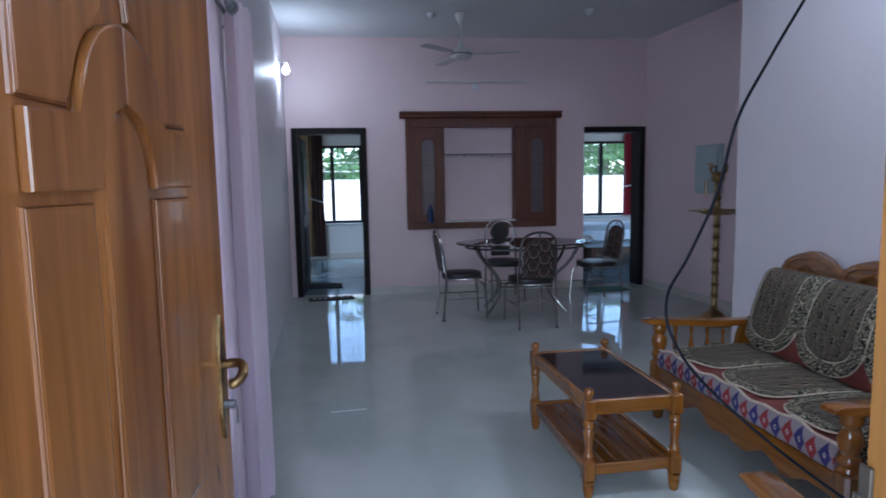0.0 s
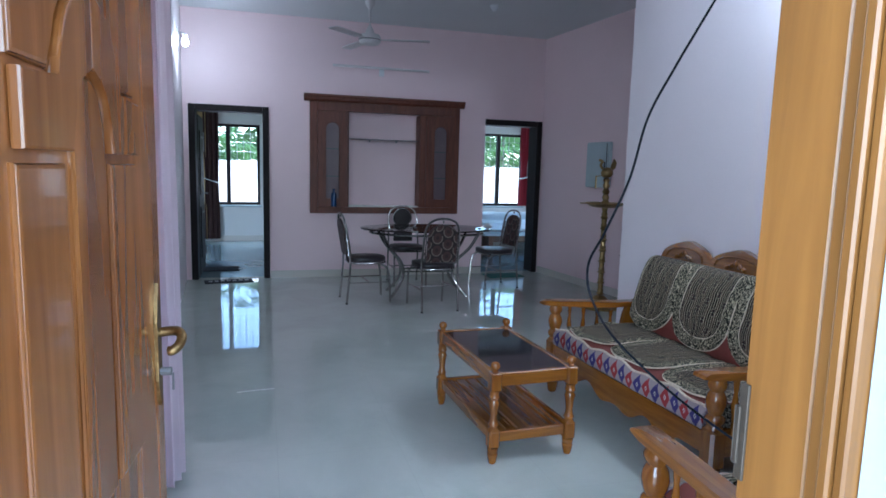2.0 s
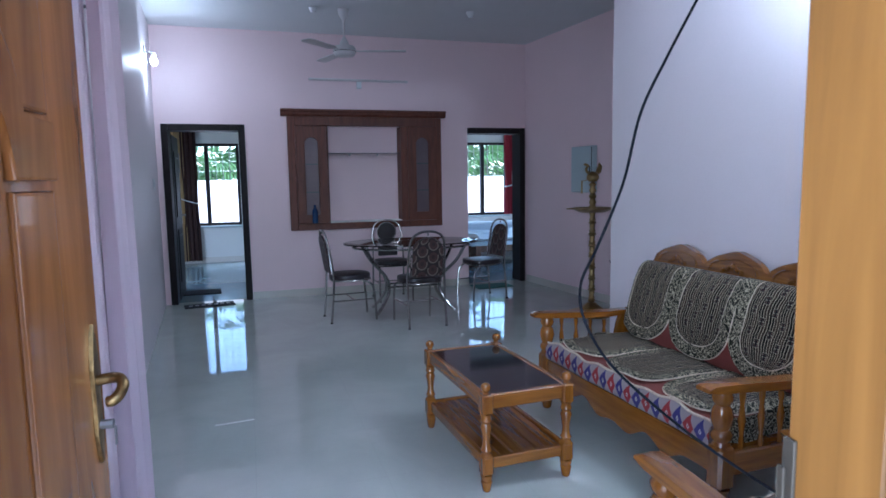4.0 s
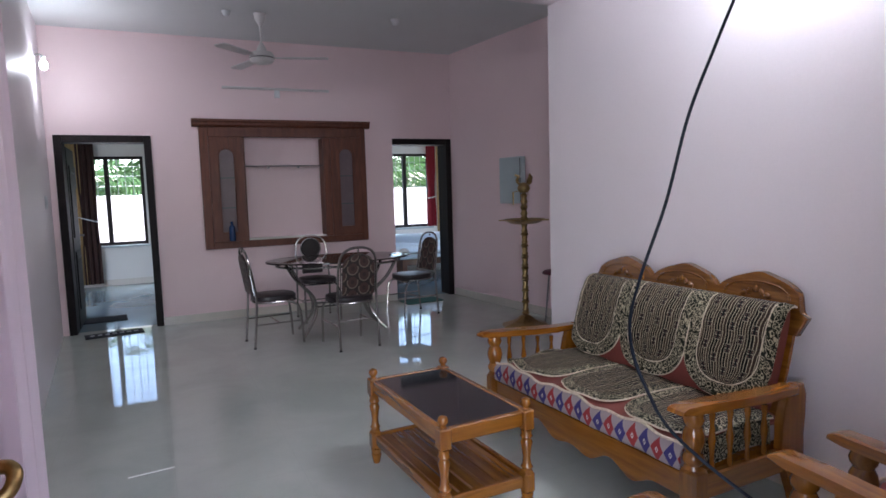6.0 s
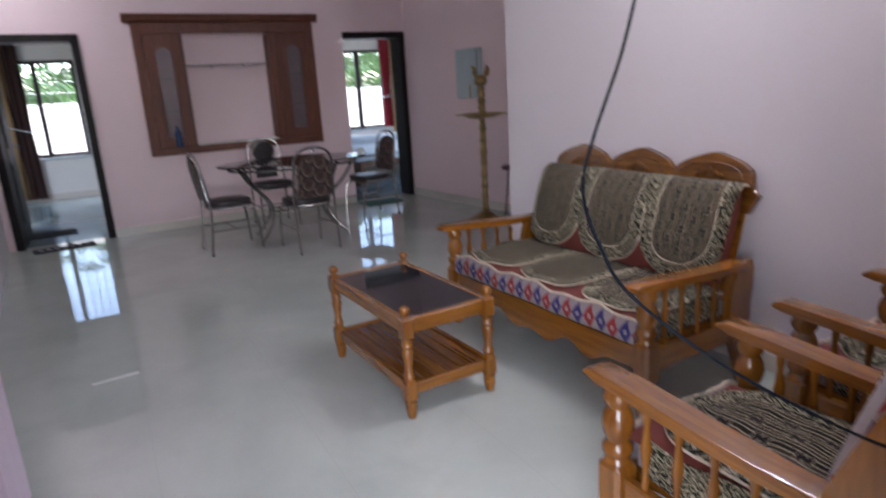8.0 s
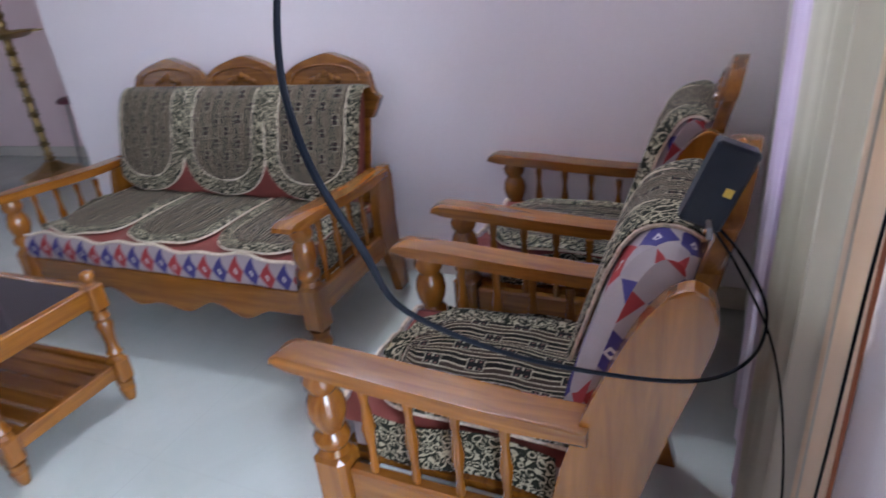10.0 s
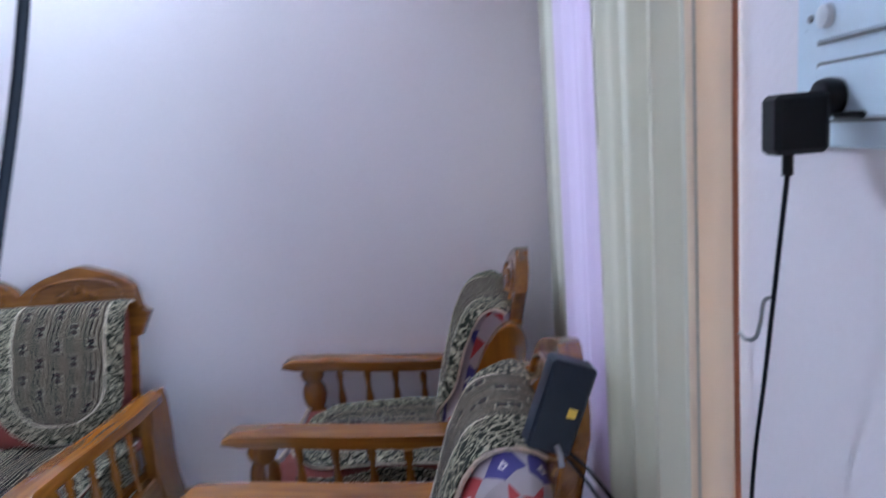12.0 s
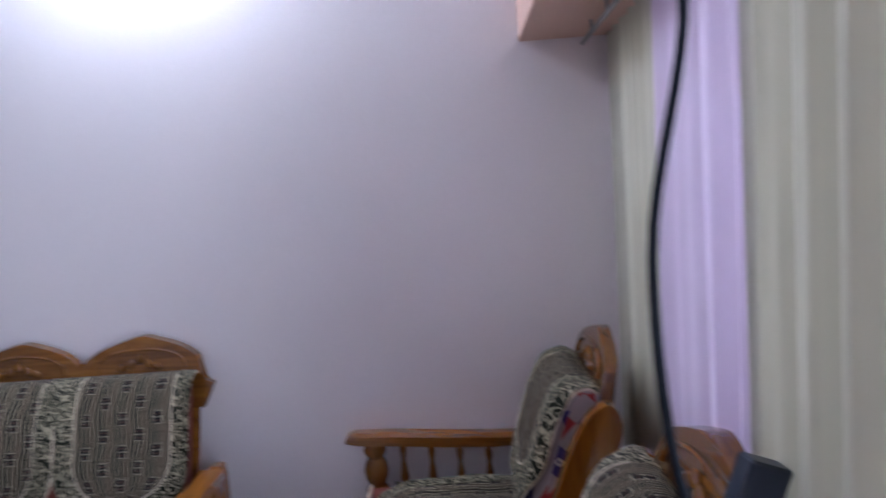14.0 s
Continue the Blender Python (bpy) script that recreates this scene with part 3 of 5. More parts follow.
def window(name, span, y, label, mullions, open_bars):
    x0, x1, z0, z1 = span
    ob = tagged(new(name), label, "window", "", "structure")
    fr = boxes((x0, y, z0, x0 + 0.05, y + 0.09, z1), (x1 - 0.05, y, z0, x1, y + 0.09, z1),
               (x0 + 0.05, y, z0, x1 - 0.05, y + 0.09, z0 + 0.05), (x0 + 0.05, y, z1 - 0.05, x1 - 0.05, y + 0.09, z1))
    part("frame", fr, DARK_WOOD, ob)
    edges = [x0 + 0.05]
    for mx in mullions:
        part("mullion", boxes((mx - 0.035, y - 0.004, z0 + 0.05, mx + 0.035, y + 0.08, z1 - 0.05), bevel=0.004), DARK_WOOD, ob)
        edges += [mx - 0.035, mx + 0.035]
    edges.append(x1 - 0.05)
    for a, b in zip(edges[::2], edges[1::2]):
        n = max(2, int((b - a) / 0.11))
        for k in range(1, n):
            x = a + (b - a) * k / n
            part("bar", tube([(x, y + 0.11, z0 + 0.01), (x, y + 0.11, z1 - 0.01)], 0.005, 5), STEEL, ob)
        for k in range(1, open_bars):
            z = z0 + (z1 - z0) * k / open_bars
            part("bar", tube([(a - 0.01, y + 0.122, z), (b + 0.01, y + 0.122, z)], 0.004, 5), STEEL, ob)
    part("sill", boxes((x0 - 0.03, y - 0.06, z0 - 0.035, x1 + 0.03, y - 0.002, z0 - 0.003), bevel=0.004), PAINT_OUT, ob)
    return ob


window("window_1", WL, 12.02, "dark-framed bedroom window with iron bars", (-0.65,), 9)
window("window_2", WR, 12.02, "dark-framed bedroom window with iron bars", (4.585,), 9)
window("window_3", (1.13, 2.4, 0.8, 1.88), 0.53, "dark-framed living room window behind curtains", (1.85,), 6)

# pelmet slab over the front window
structure("trim_window_pelmet", boxes((1.05, 0.702, 1.93, 2.566, 1.035, 2.1), bevel=0.004), PELMET_TONE, "pelmet slab over the curtained window, warm bounced light put into its colour", "pelmet")

# ---- outside ----
structure("wall_compound", boxes((-14, 16.0, -0.2, 20, 16.2, 1.5), bevel=0.01), COMPOUND, "sunlit whitewashed compound wall", "compound wall")


def frond(bm, base, yaw, length, lift, droop, rng):
    """One palm frond: a bent midrib with narrow leaflets on both sides."""
    d = Vector((math.cos(yaw), math.sin(yaw), 0))
    side = Vector((-d.y, d.x, 0))
    prev = None
    n = 16
    for k in range(n + 1):
        t = k / n
        p = base + d * (length * t * (1 - 0.15 * t)) + Vector((0, 0, lift * t - droop * t * t))
        if prev is not None:
            w = 0.018 * (1 - t) + 0.004
            a = [bm.verts.new(q) for q in (prev - side * w, prev + side * w, p + side * w, p - side * w)]
            bm.faces.new(a)
            ll = length * 0.34 * (0.35 + math.sin(math.pi * min(1, t * 0.9 + 0.08)))
            for s in (-1, 1):
                tip = p + side * s * ll * 0.75 + d * ll * 0.45 + Vector((0, 0, -ll * rng.uniform(0.25, 0.6)))
                mid = (p + tip) / 2 + Vector((0, 0, ll * 0.08))
                q = d * 0.022
                v = [bm.verts.new(z) for z in (p - q * 0.5, p + q * 0.5, mid + q, tip, mid - q)]
                bm.faces.new(v)
        prev = p


def palm(at, height, fronds, size, seed):
    rng = random.Random(seed)
    ob = thing("palm_tree", pose(*at), "green palm tree with drooping feathery fronds outside the window", "tree", "palms behind the house")
    trunk = lathe([(0.13, 0), (0.10, height * 0.3), (0.09, height * 0.8), (0.11, height)], 9)
    part("trunk", trunk, BARK, ob, "", True)
    bm = bmesh.new()
    for k in range(fronds):
        frond(bm, Vector((0, 0, height - 0.05)), k * 2.4 + rng.uniform(-0.3, 0.3), size * rng.uniform(0.8, 1.15), size * rng.uniform(0.15, 0.9), size * rng.uniform(0.5, 1.1), rng)
    part("crown", bm, LEAF, ob)
    return ob


for k, (px, py, ph, pf, ps) in enumerate(((-1.3, 18.0, 1.9, 16, 2.0), (0.6, 19.5, 2.6, 18, 2.4), (-3.2, 19.0, 2.3, 16, 2.2), (5.6, 18.2, 2.0, 18, 2.0), (7.4, 19.0, 2.6, 18, 2.3), (8.8, 18.0, 1.9, 16, 2.0), (3.4, 20.5, 2.4, 16, 2.2))):
    palm((px, py, -0.2), ph, pf, ps, 11 + k)


def shrub_mass():
    rng = random.Random(5)
    bm = bmesh.new()
    for k in range(5200):
        x, y = rng.uniform(-9, 16), rng.uniform(20.5, 24.0)
        z = rng.uniform(-0.2, 2.6 + 1.5 * noise.noise(Vector((x * 0.5, 1, 0))))
        c = Vector((x, y, max(0.0, z)))
        a = Vector((rng.uniform(-1, 1), rng.uniform(-1, 1), rng.uniform(-1, 1))).normalized() * rng.uniform(0.1, 0.28)
        b = a.orthogonal().normalized() * rng.uniform(0.04, 0.1)
        bm.faces.new([bm.verts.new(q) for q in (c - a, c + b, c + a, c - b)])
    return bm


tagged(part("shrubs", shrub_mass(), LEAF), "dense green shrubs and leaves behind the compound wall", "shrubs", "", "stuff")

# ---- entrance door ----


def arch(cx, hw, z0, rise, n=12):
    return [(cx + hw * math.cos(math.pi * k / n), z0 + rise * math.sin(math.pi * k / n)) for k in range(n + 1)]


def entrance_door():
    ob = thing("entrance_door", pose(-0.40, 0.78, 0.012, 0, 0, 85.2), "varnished teak entrance door standing open, with carved arch panels", "door")
    W, H, T = 1.014, 2.04, 0.04
    part("leaf", boxes((0, 0, 0, W, T, H), bevel=0.003), DOOR_WOOD, ob)

    def raised(outline, proud=0.010):
        p = part("panel", prism(outline, -proud, -0.0005, "y", 0.007), DOOR_WOOD, ob)
        part("bead", tube([(x, -0.002, z) for x, z in outline], 0.005, 6, closed=True), DOOR_WOOD, p)
    c = 0.52
    # lower panels
    raised([(0.24, 0.74), (0.41, 0.74), (0.41, 1.385), (0.24, 1.385)])
    raised([(c - 0.075, 0.74), (c + 0.075, 0.74), *arch(c, 0.075, 1.45, 0.085)])
    raised([(0.63, 0.74), (0.80, 0.74), (0.80, 1.385), (0.63, 1.385)])
    raised([(0.24, 0.2), (0.80, 0.2), (0.80, 0.56), (c, 0.66), (0.24, 0.56)])
    # upper panels above the arched rail
    left = [q for q in arch(c, 0.16, 1.53, 0.17) if q[0] < c - 0.015]
    right = [q for q in arch(c, 0.16, 1.53, 0.17) if q[0] > c + 0.015]
    raised([(0.24, 1.92), (0.24, 1.53), *left[::-1], (c - 0.015, 1.92)])
    raised([(0.80, 1.53), (0.80, 1.92), (c + 0.015, 1.92), *right[::-1]])
    # arched rail
    for s in (-1, 1):
        half = [q for q in arch(c, 0.145, 1.515, 0.165, 16) if s * (q[0] - c) >= -1e-6]
        low = [q for q in arch(c, 0.092, 1.45, 0.10, 16) if s * (q[0] - c) >= -1e-6]
        half, low = (half, low) if s > 0 else (half[::-1], low[::-1])
        end = c + s * 0.275
        part("arched_rail", prism([(end, 1.405), (end, 1.515), *half, *low[::-1], (c + s * 0.1, 1.405)], -0.02, -0.0008, "y", 0.005), DOOR_WOOD, ob)
    # handle
    hx = 0.955
    plate = [(hx - 0.007, 0.79), (hx, 0.77), (hx + 0.007, 0.79), (hx + 0.02, 0.84), (hx + 0.014, 0.92), (hx + 0.022, 0.99), (hx + 0.014, 1.03), (hx + 0.008, 1.06), (hx, 1.09), (hx - 0.008, 1.06), (hx - 0.014, 1.03), (hx - 0.022, 0.99), (hx - 0.014, 0.92), (hx - 0.02, 0.84)]
    h = part("handle_plate", prism(plate, -0.009, 0.0, "y", 0.002), HANDLE_BRASS, ob, "ornate antique brass handle plate")
    lever = smooth_path([(hx, -0.006, 0.962), (hx, -0.036, 0.966), (hx - 0.006, -0.056, 0.965), (hx - 0.02, -0.066, 0.954), (hx - 0.036, -0.062, 0.938), (hx - 0.046, -0.05, 0.928), (hx - 0.045, -0.04, 0.926)], 6)
    part("lever", tube(lever, 0.0125, 10), HANDLE_BRASS, h, "curled brass lever", True)
    part("key_knob", tube([(hx, -0.006, 0.86), (hx, -0.035, 0.86)], 0.011, 8), STEEL, h, "", True)
    part("key", boxes((hx - 0.004, -0.04, 0.81, hx + 0.004, -0.036, 0.855), bevel=0.001), STEEL, h)
    part("tower_bolt", tube([(0.10, -0.012, 0.28), (0.10, -0.012, 0.52)], 0.006, 6), STEEL, ob)
    for z in (0.25, 1.0, 1.8):
        part("hinge", tube([(-0.004, 0.004, z), (-0.004, 0.004, z + 0.1)], 0.008, 8), STEEL, ob)


entrance_door()

# ---- curtains ----


def curtain(name, a, b, z0, z1, folds, depth, material, label, category="curtain", gather=0.0, rings=False):
    """A pleated cloth from a to b in plan, hanging from z1 to z0."""
    a, b = Vector(a), Vector(b)
    d = b - a
    nrm = Vector((-d.y, d.x)).normalized()
    ph = (a.x * 7 + a.y * 3) % 6.28

    def fn(u, v):
        w = depth * (0.75 + 0.35 * v)
        off = w * (math.sin(2 * math.pi * folds * u + ph) + 0.35 * math.sin(2 * math.pi * folds * 2.3 * u + 1.3 + v * 0.9))
        s = 0.5 + (u - 0.5) * (1 - gather * math.exp(-((v - 0.55) / 0.16) ** 2))
        p = a + d * s + nrm * off
        return (p.x, p.y, z1 + (z0 - z1) * v)
    ob = part(name, sheet(fn, lin(0, 1, int(folds * 12) + 2), lin(0, 1, 24), 0.004), material, None, "", True)
    return tagged(ob, label, category)


# the opening behind this flat panel is assumed
curtain("sheer_curtain", (left_x(1.9) + 0.09, 1.9), (left_x(2.86) + 0.10, 2.86), 0.03, 2.13, 5, 0.010, PINK_CLOTH, "pale pink sheer curtain drawn flat over an assumed side opening")
curtain("pink_curtain", (left_x(2.75) + 0.15, 2.75), (left_x(2.97) + 0.175, 2.97), 0.03, 2.15, 3, 0.034, PINK_FOLDS, "lilac-pink floor-length curtain bunched at the rod's end")
rod = thing("curtain_rod", pose(0, 0, 0), "thin steel curtain rod along the wall", "curtain rod")
part("rod", tube([(left_x(1.8) + 0.12, 1.8, 2.105), (left_x(3.05) + 0.12, 3.05, 2.105)], 0.009, 8), STEEL, rod, "", True)
part("bracket", tube([(left_x(3.03) + 0.12, 3.03, 2.105), (left_x(3.03) - 0.01, 3.03, 2.105)], 0.007, 6), STEEL, rod)
for k in range(4):
    y = 2.93 - 0.16 * k
    ring = [(left_x(y) + 0.157, y + 0.022 * math.cos(q), 2.105 + 0.022 * math.sin(q)) for q in lin(0, 2 * math.pi, 13)[:-1]]
    part("eyelet", tube(ring, 0.006, 6, closed=True), STEEL, rod)
eye = [(left_x(2.72) + 0.16 + 0.02 * math.cos(q), 2.722, 2.105 + 0.02 * math.sin(q)) for q in lin(0, 2 * math.pi, 13)[:-1]]
part("eyelet", tube(eye, 0.006, 6, closed=True), STEEL, rod)
part("rod_end", lathe([(0.008, -0.012), (0.014, 0), (0.012, 0.014)], 10, pose(left_x(2.72) + 0.16, 2.722, 2.105, 90, 0, 0)), GREY_LINE, rod, "", True)

curtain("cream_curtain", (2.56, 0.735), (1.93, 0.745), 0.04, 1.925, 7, 0.014, CREAM_CLOTH, "cream sheer curtain in the room corner")
curtain("lilac_curtain", (1.95, 0.762), (1.42, 0.772), 0.04, 1.925, 3.5, 0.02, LILAC_CLOTH, "lilac curtain panel over the front window")
curtain("cream_curtain", (1.44, 0.792), (1.132, 0.745), 0.04, 1.925, 3.5, 0.016, CREAM_CLOTH, "cream sheer curtain over the front window")
curtain("peach_curtain", (1.148, 0.742), (1.094, 0.712), 0.04, 1.925, 0.8, 0.003, PEACH_CLOTH, "peach curtain edge beside the switchboard")
rod = thing("curtain_rod", pose(0, 0, 0), "steel curtain rod with hooks under the pelmet", "curtain rod")
part("rod", tube([(1.1, 0.83, 1.895), (2.5, 0.83, 1.895)], 0.008, 8), STEEL, rod, "", True)
for x in (1.62, 1.78, 1.95, 2.15, 2.35):
    part("hook", tube([(x, 0.83, 1.895), (x, 0.83, 1.932)], 0.005, 6), STEEL, rod)
curtain("gold_curtain", (-1.24, 11.88), (-1.0, 11.86), 0.06, 2.33, 4, 0.03, GOLD_CLOTH, "gold bedroom curtain tied back beside the window", gather=0.08)
curtain("brown_curtain", (-1.06, 11.86), (-0.80, 11.85), 0.06, 2.36, 3, 0.03, BROWN_CLOTH, "dark brown bedroom curtain tied back beside the window", gather=0.12)
curtain("red_curtain", (5.0, 11.87), (5.2, 11.87), 0.7, 2.33, 3, 0.025, RED_CLOTH, "red bedroom curtain tied back beside the window", gather=0.3)
curtain("beige_curtain", (5.22, 11.9), (5.5, 11.9), 0.4, 2.33, 3, 0.02, GOLD_CLOTH, "beige bedroom curtain hanging beside the red one")
tie = [(5.1 + 0.09 * math.cos(q), 11.86 + 0.05 * math.sin(q), 1.28 + 0.02 * math.cos(q)) for q in lin(0, 2 * math.pi, 17)[:-1]]
tagged(part("curtain_tieback", tube(tie, 0.013, 6, closed=True), WHITE_PLASTIC), "white cloth tieback round the red curtain", "tieback")
tie = [(-0.98 + 0.15 * math.cos(q), 11.84 + 0.06 * math.sin(q), 1.12 - 0.05 * math.cos(q)) for q in lin(0, 2 * math.pi, 17)[:-1]]
tagged(part("curtain_tieback", tube(tie, 0.009, 6, closed=True), WHITE_PLASTIC), "white cord tieback round the brown curtain", "tieback")

# ---- bedroom doors and contents ----
bd = thing("bedroom_door", pose(-0.81, 8.255, 0.01, 0, 0, 90.5), "black-stained bedroom door standing open, with steel fittings", "door")
part("leaf", boxes((0, 0, 0, 0.76, 0.035, 1.99), bevel=0.003), DARK_WOOD, bd)
for z0, z1 in ((0.2, 0.85), (1.0, 1.8)):
    pn = part("panel", boxes((0.12, -0.012, z0, 0.62, -0.001, z1), bevel=0.005), DARK_WOOD, bd)
    for x in (0.25, 0.37, 0.49):
        part("stud", lathe([(0.012, -0.002), (0.012, 0.004), (0.005, 0.009)], 8, pose(x, -0.014, z1 - 0.08, 90, 0, 0)), STEEL, pn, "", True)
hp = part("handle_plate", boxes((0.675, -0.006, 0.88, 0.715, -0.001, 1.1), bevel=0.002), STEEL, bd, "steel handle plate")
part("handle", tube([(0.70, -0.007, 1.0), (0.70, -0.045, 1.0), (0.6, -0.05, 1.0)], 0.011, 8), STEEL, hp, "steel lever", True)
part("tower_bolt", tube([(0.70, -0.008, 1.55), (0.70, -0.008, 1.8)], 0.008, 6), STEEL, bd)

bed = thing("bed", pose(4.35, 10.6, 0), "wooden bed with a pale blue-white sheet", "bed")
part("frame", boxes((-1.0, -0.95, 0.22, 1.0, 1.05, 0.40), bevel=0.01), BED_WOOD, bed)
for x, y in ((-0.95, -0.9), (0.95, -0.9), (-0.95, 1.0), (0.95, 1.0)):
    part("leg", boxes((x - 0.05, y - 0.05, 0, x + 0.05, y + 0.05, 0.219), bevel=0.006), BED_WOOD, bed)


def mattress(u, v):
    e = max(abs(u), abs(v))
    return (0.97 * u, 0.05 + 0.97 * v, 0.58 + 0.008 * math.sin(9 * u + 3 * v) - 0.15 * max(0, e - 0.93) / 0.07)


part("mattress", sheet(mattress, lin(-1, 1, 31), lin(-1, 1, 31), 0.02), SHEET, bed, "pale blue-white sheet over the mattress", True)
part("mattress_side", boxes((-0.96, -0.9, 0.402, 0.96, 1.0, 0.57), bevel=0.03), SHEET, bed)
bench = thing("bench", pose(3.9, 9.5, 0), "low pale wooden bench at the foot of the bed", "bench")
part("top", boxes((-0.55, -0.16, 0.36, 0.55, 0.16, 0.40), bevel=0.006), PAINT_OUT, bench)
for x in (-0.42, 0.42):
    part("leg", boxes((x - 0.04, -0.13, 0, x + 0.04, 0.13, 0.359), bevel=0.004), BED_WOOD, bench)

for (cx, cy, w, d, bars, lab, mt) in ((-0.46, 7.80, 0.55, 0.20, 7, "dark doormat with pale printed bars before the doorway", MAT_CLOTH), (-0.62, 8.75, 0.5, 0.34, 0, "dark grey doormat inside the bedroom", MAT_CLOTH), (3.05, 7.75, 0.5, 0.3, 0, "green doormat before the doorway", GREEN_MAT)):
    mt_ob = thing("doormat", pose(cx, cy, 0, 0, 0, 8 if bars else 3), lab, "doormat")
    part("mat", boxes((-w / 2, -d / 2, 0.0005, w / 2, d / 2, 0.012), bevel=0.004), mt, mt_ob)
    for k in range(bars):
        x = -w / 2 + 0.07 + k * (w - 0.14) / (bars - 1)
        part("printed_bar", boxes((x - 0.022, -0.03, 0.0125, x + 0.02, 0.03, 0.014)), MAT_BAR, mt_ob)

# ---- wall cabinet ----


def wall_cabinet():
    ob = thing("wall_cabinet", pose(0, 0, 0), "brown wooden wall cabinet with arched glass doors round an open niche", "cabinet")
    y0, y1 = 7.94, 7.998
    x0, x1, z0, z1 = 0.51, 2.44, 0.82, 2.2
    part("side_stile", boxes((x0, y0, z0, 0.60, y1, z1), bevel=0.004), CABINET_WOOD, ob)
    part("side_stile", boxes((2.37, y0, z0, x1, y1, z1), bevel=0.004), CABINET_WOOD, ob)
    part("bottom_rail", boxes((0.601, y0, z0, 2.369, y1, 0.90), bevel=0.004), CABINET_WOOD, ob)
    part("top_rail", boxes((0.601, y0, 2.09, 2.369, y1, z1), bevel=0.004), CABINET_WOOD, ob)
    prof = [(7.9, 2.285), (7.9, 2.262), (7.915, 2.25), (7.92, 2.225), (7.935, 2.202), (7.998, 2.202), (7.998, 2.285)]
    part("cornice", prism(prof, 0.44, 2.5, "x"), CABINET_WOOD, ob, "moulded cornice")
    for cx, hw in ((0.785, 0.183), (2.18, 0.188)):
        # the door is a frame with an arched opening
        oz0, oz1 = 1.01, 1.93
        d = part("door", boxes((cx - hw, y0 - 0.012, 0.903, cx - 0.085, y0 + 0.02, 2.087), (cx + 0.085, y0 - 0.012, 0.903, cx + hw, y0 + 0.02, 2.087),
                               (cx - 0.085, y0 - 0.012, 0.903, cx + 0.085, y0 + 0.02, oz0)), CABINET_WOOD, ob)
        pts = arch(cx, 0.085, oz1 - 0.06, 0.085)
        bm = prism([(cx + 0.085, 2.087), *pts, (cx - 0.085, 2.087)], y0 - 0.012, y0 + 0.02, "y")
        part("arch_head", bm, CABINET_WOOD, d)
        part("pane", boxes((cx - 0.084, y0 + 0.004, oz0 + 0.001, cx + 0.084, y0 + 0.009, oz1 + 0.02)), CABINET_GLASS, d, "hazy glass pane")
        for z in (1.28, 1.62):
            part("shelf_edge", boxes((cx - 0.083, y0 - 0.001, z, cx + 0.083, y0 + 0.003, z + 0.012)), SHELF_GLASS, d)
        bead = [(cx - 0.085, y0 - 0.012, oz0), (cx + 0.085, y0 - 0.012, oz0), *[(x, y0 - 0.012, z) for x, z in pts]]
        part("bead", tube(bead, 0.006, 6, closed=True), CABINET_WOOD, d)
    part("niche_side", boxes((0.972, 7.945, 0.903, 0.99, 8.156, 2.087)), CABINET_WOOD, ob)
    part("inner_stile", boxes((1.918, y0, 0.903, 1.991, y1, 2.087), bevel=0.004), CABINET_WOOD, ob)
    part("niche_side", boxes((1.905, 7.945, 0.903, 1.917, 8.156, 2.087)), CABINET_WOOD, ob)
    part("niche_base", boxes((0.992, 7.95, 0.902, 1.903, 8.156, 0.915)), PAINT_IN, ob)
    part("glass_shelf", boxes((0.992, 7.99, 1.755, 1.903, 8.156, 1.763)), SHELF_GLASS, ob, "glass shelf")
    for x in (1.25, 1.6):
        part("shelf_pin", boxes((x, 8.0, 1.73, x + 0.02, 8.02, 1.754)), STEEL, ob)
    return ob


wall_cabinet()
bt = thing("blue_bottle", pose(0.80, 7.918, 1.012), "blue plastic bottle standing at the cabinet door glass", "bottle")
part("body", lathe([(0.02, -0.108), (0.034, -0.105), (0.036, -0.09), (0.036, 0.03), (0.03, 0.06), (0.014, 0.08), (0.014, 0.095)], 12), BLUE_PLASTIC, bt, "", True)
part("cap", lathe([(0.016, 0.096), (0.016, 0.116), (0.012, 0.118)], 12), BLUE_PLASTIC, bt, "", True)

# batten light over the cabinet
bl = thing("batten_light", pose(0, 0, 0), "unlit slim batten light on the dining wall", "wall light")
part("batten", boxes((0.79, 7.972, 2.635, 2.02, 7.998, 2.662), bevel=0.003), FAN_PAINT, bl)
part("tube", tube([(0.83, 7.962, 2.648), (1.98, 7.962, 2.648)], 0.009, 8), BLADE_PAINT, bl)
part("switch_box", boxes((1.37, 7.968, 2.55, 1.43, 7.998, 2.632), bevel=0.004), WHITE_PLASTIC, bl)

# ---- dining set ----


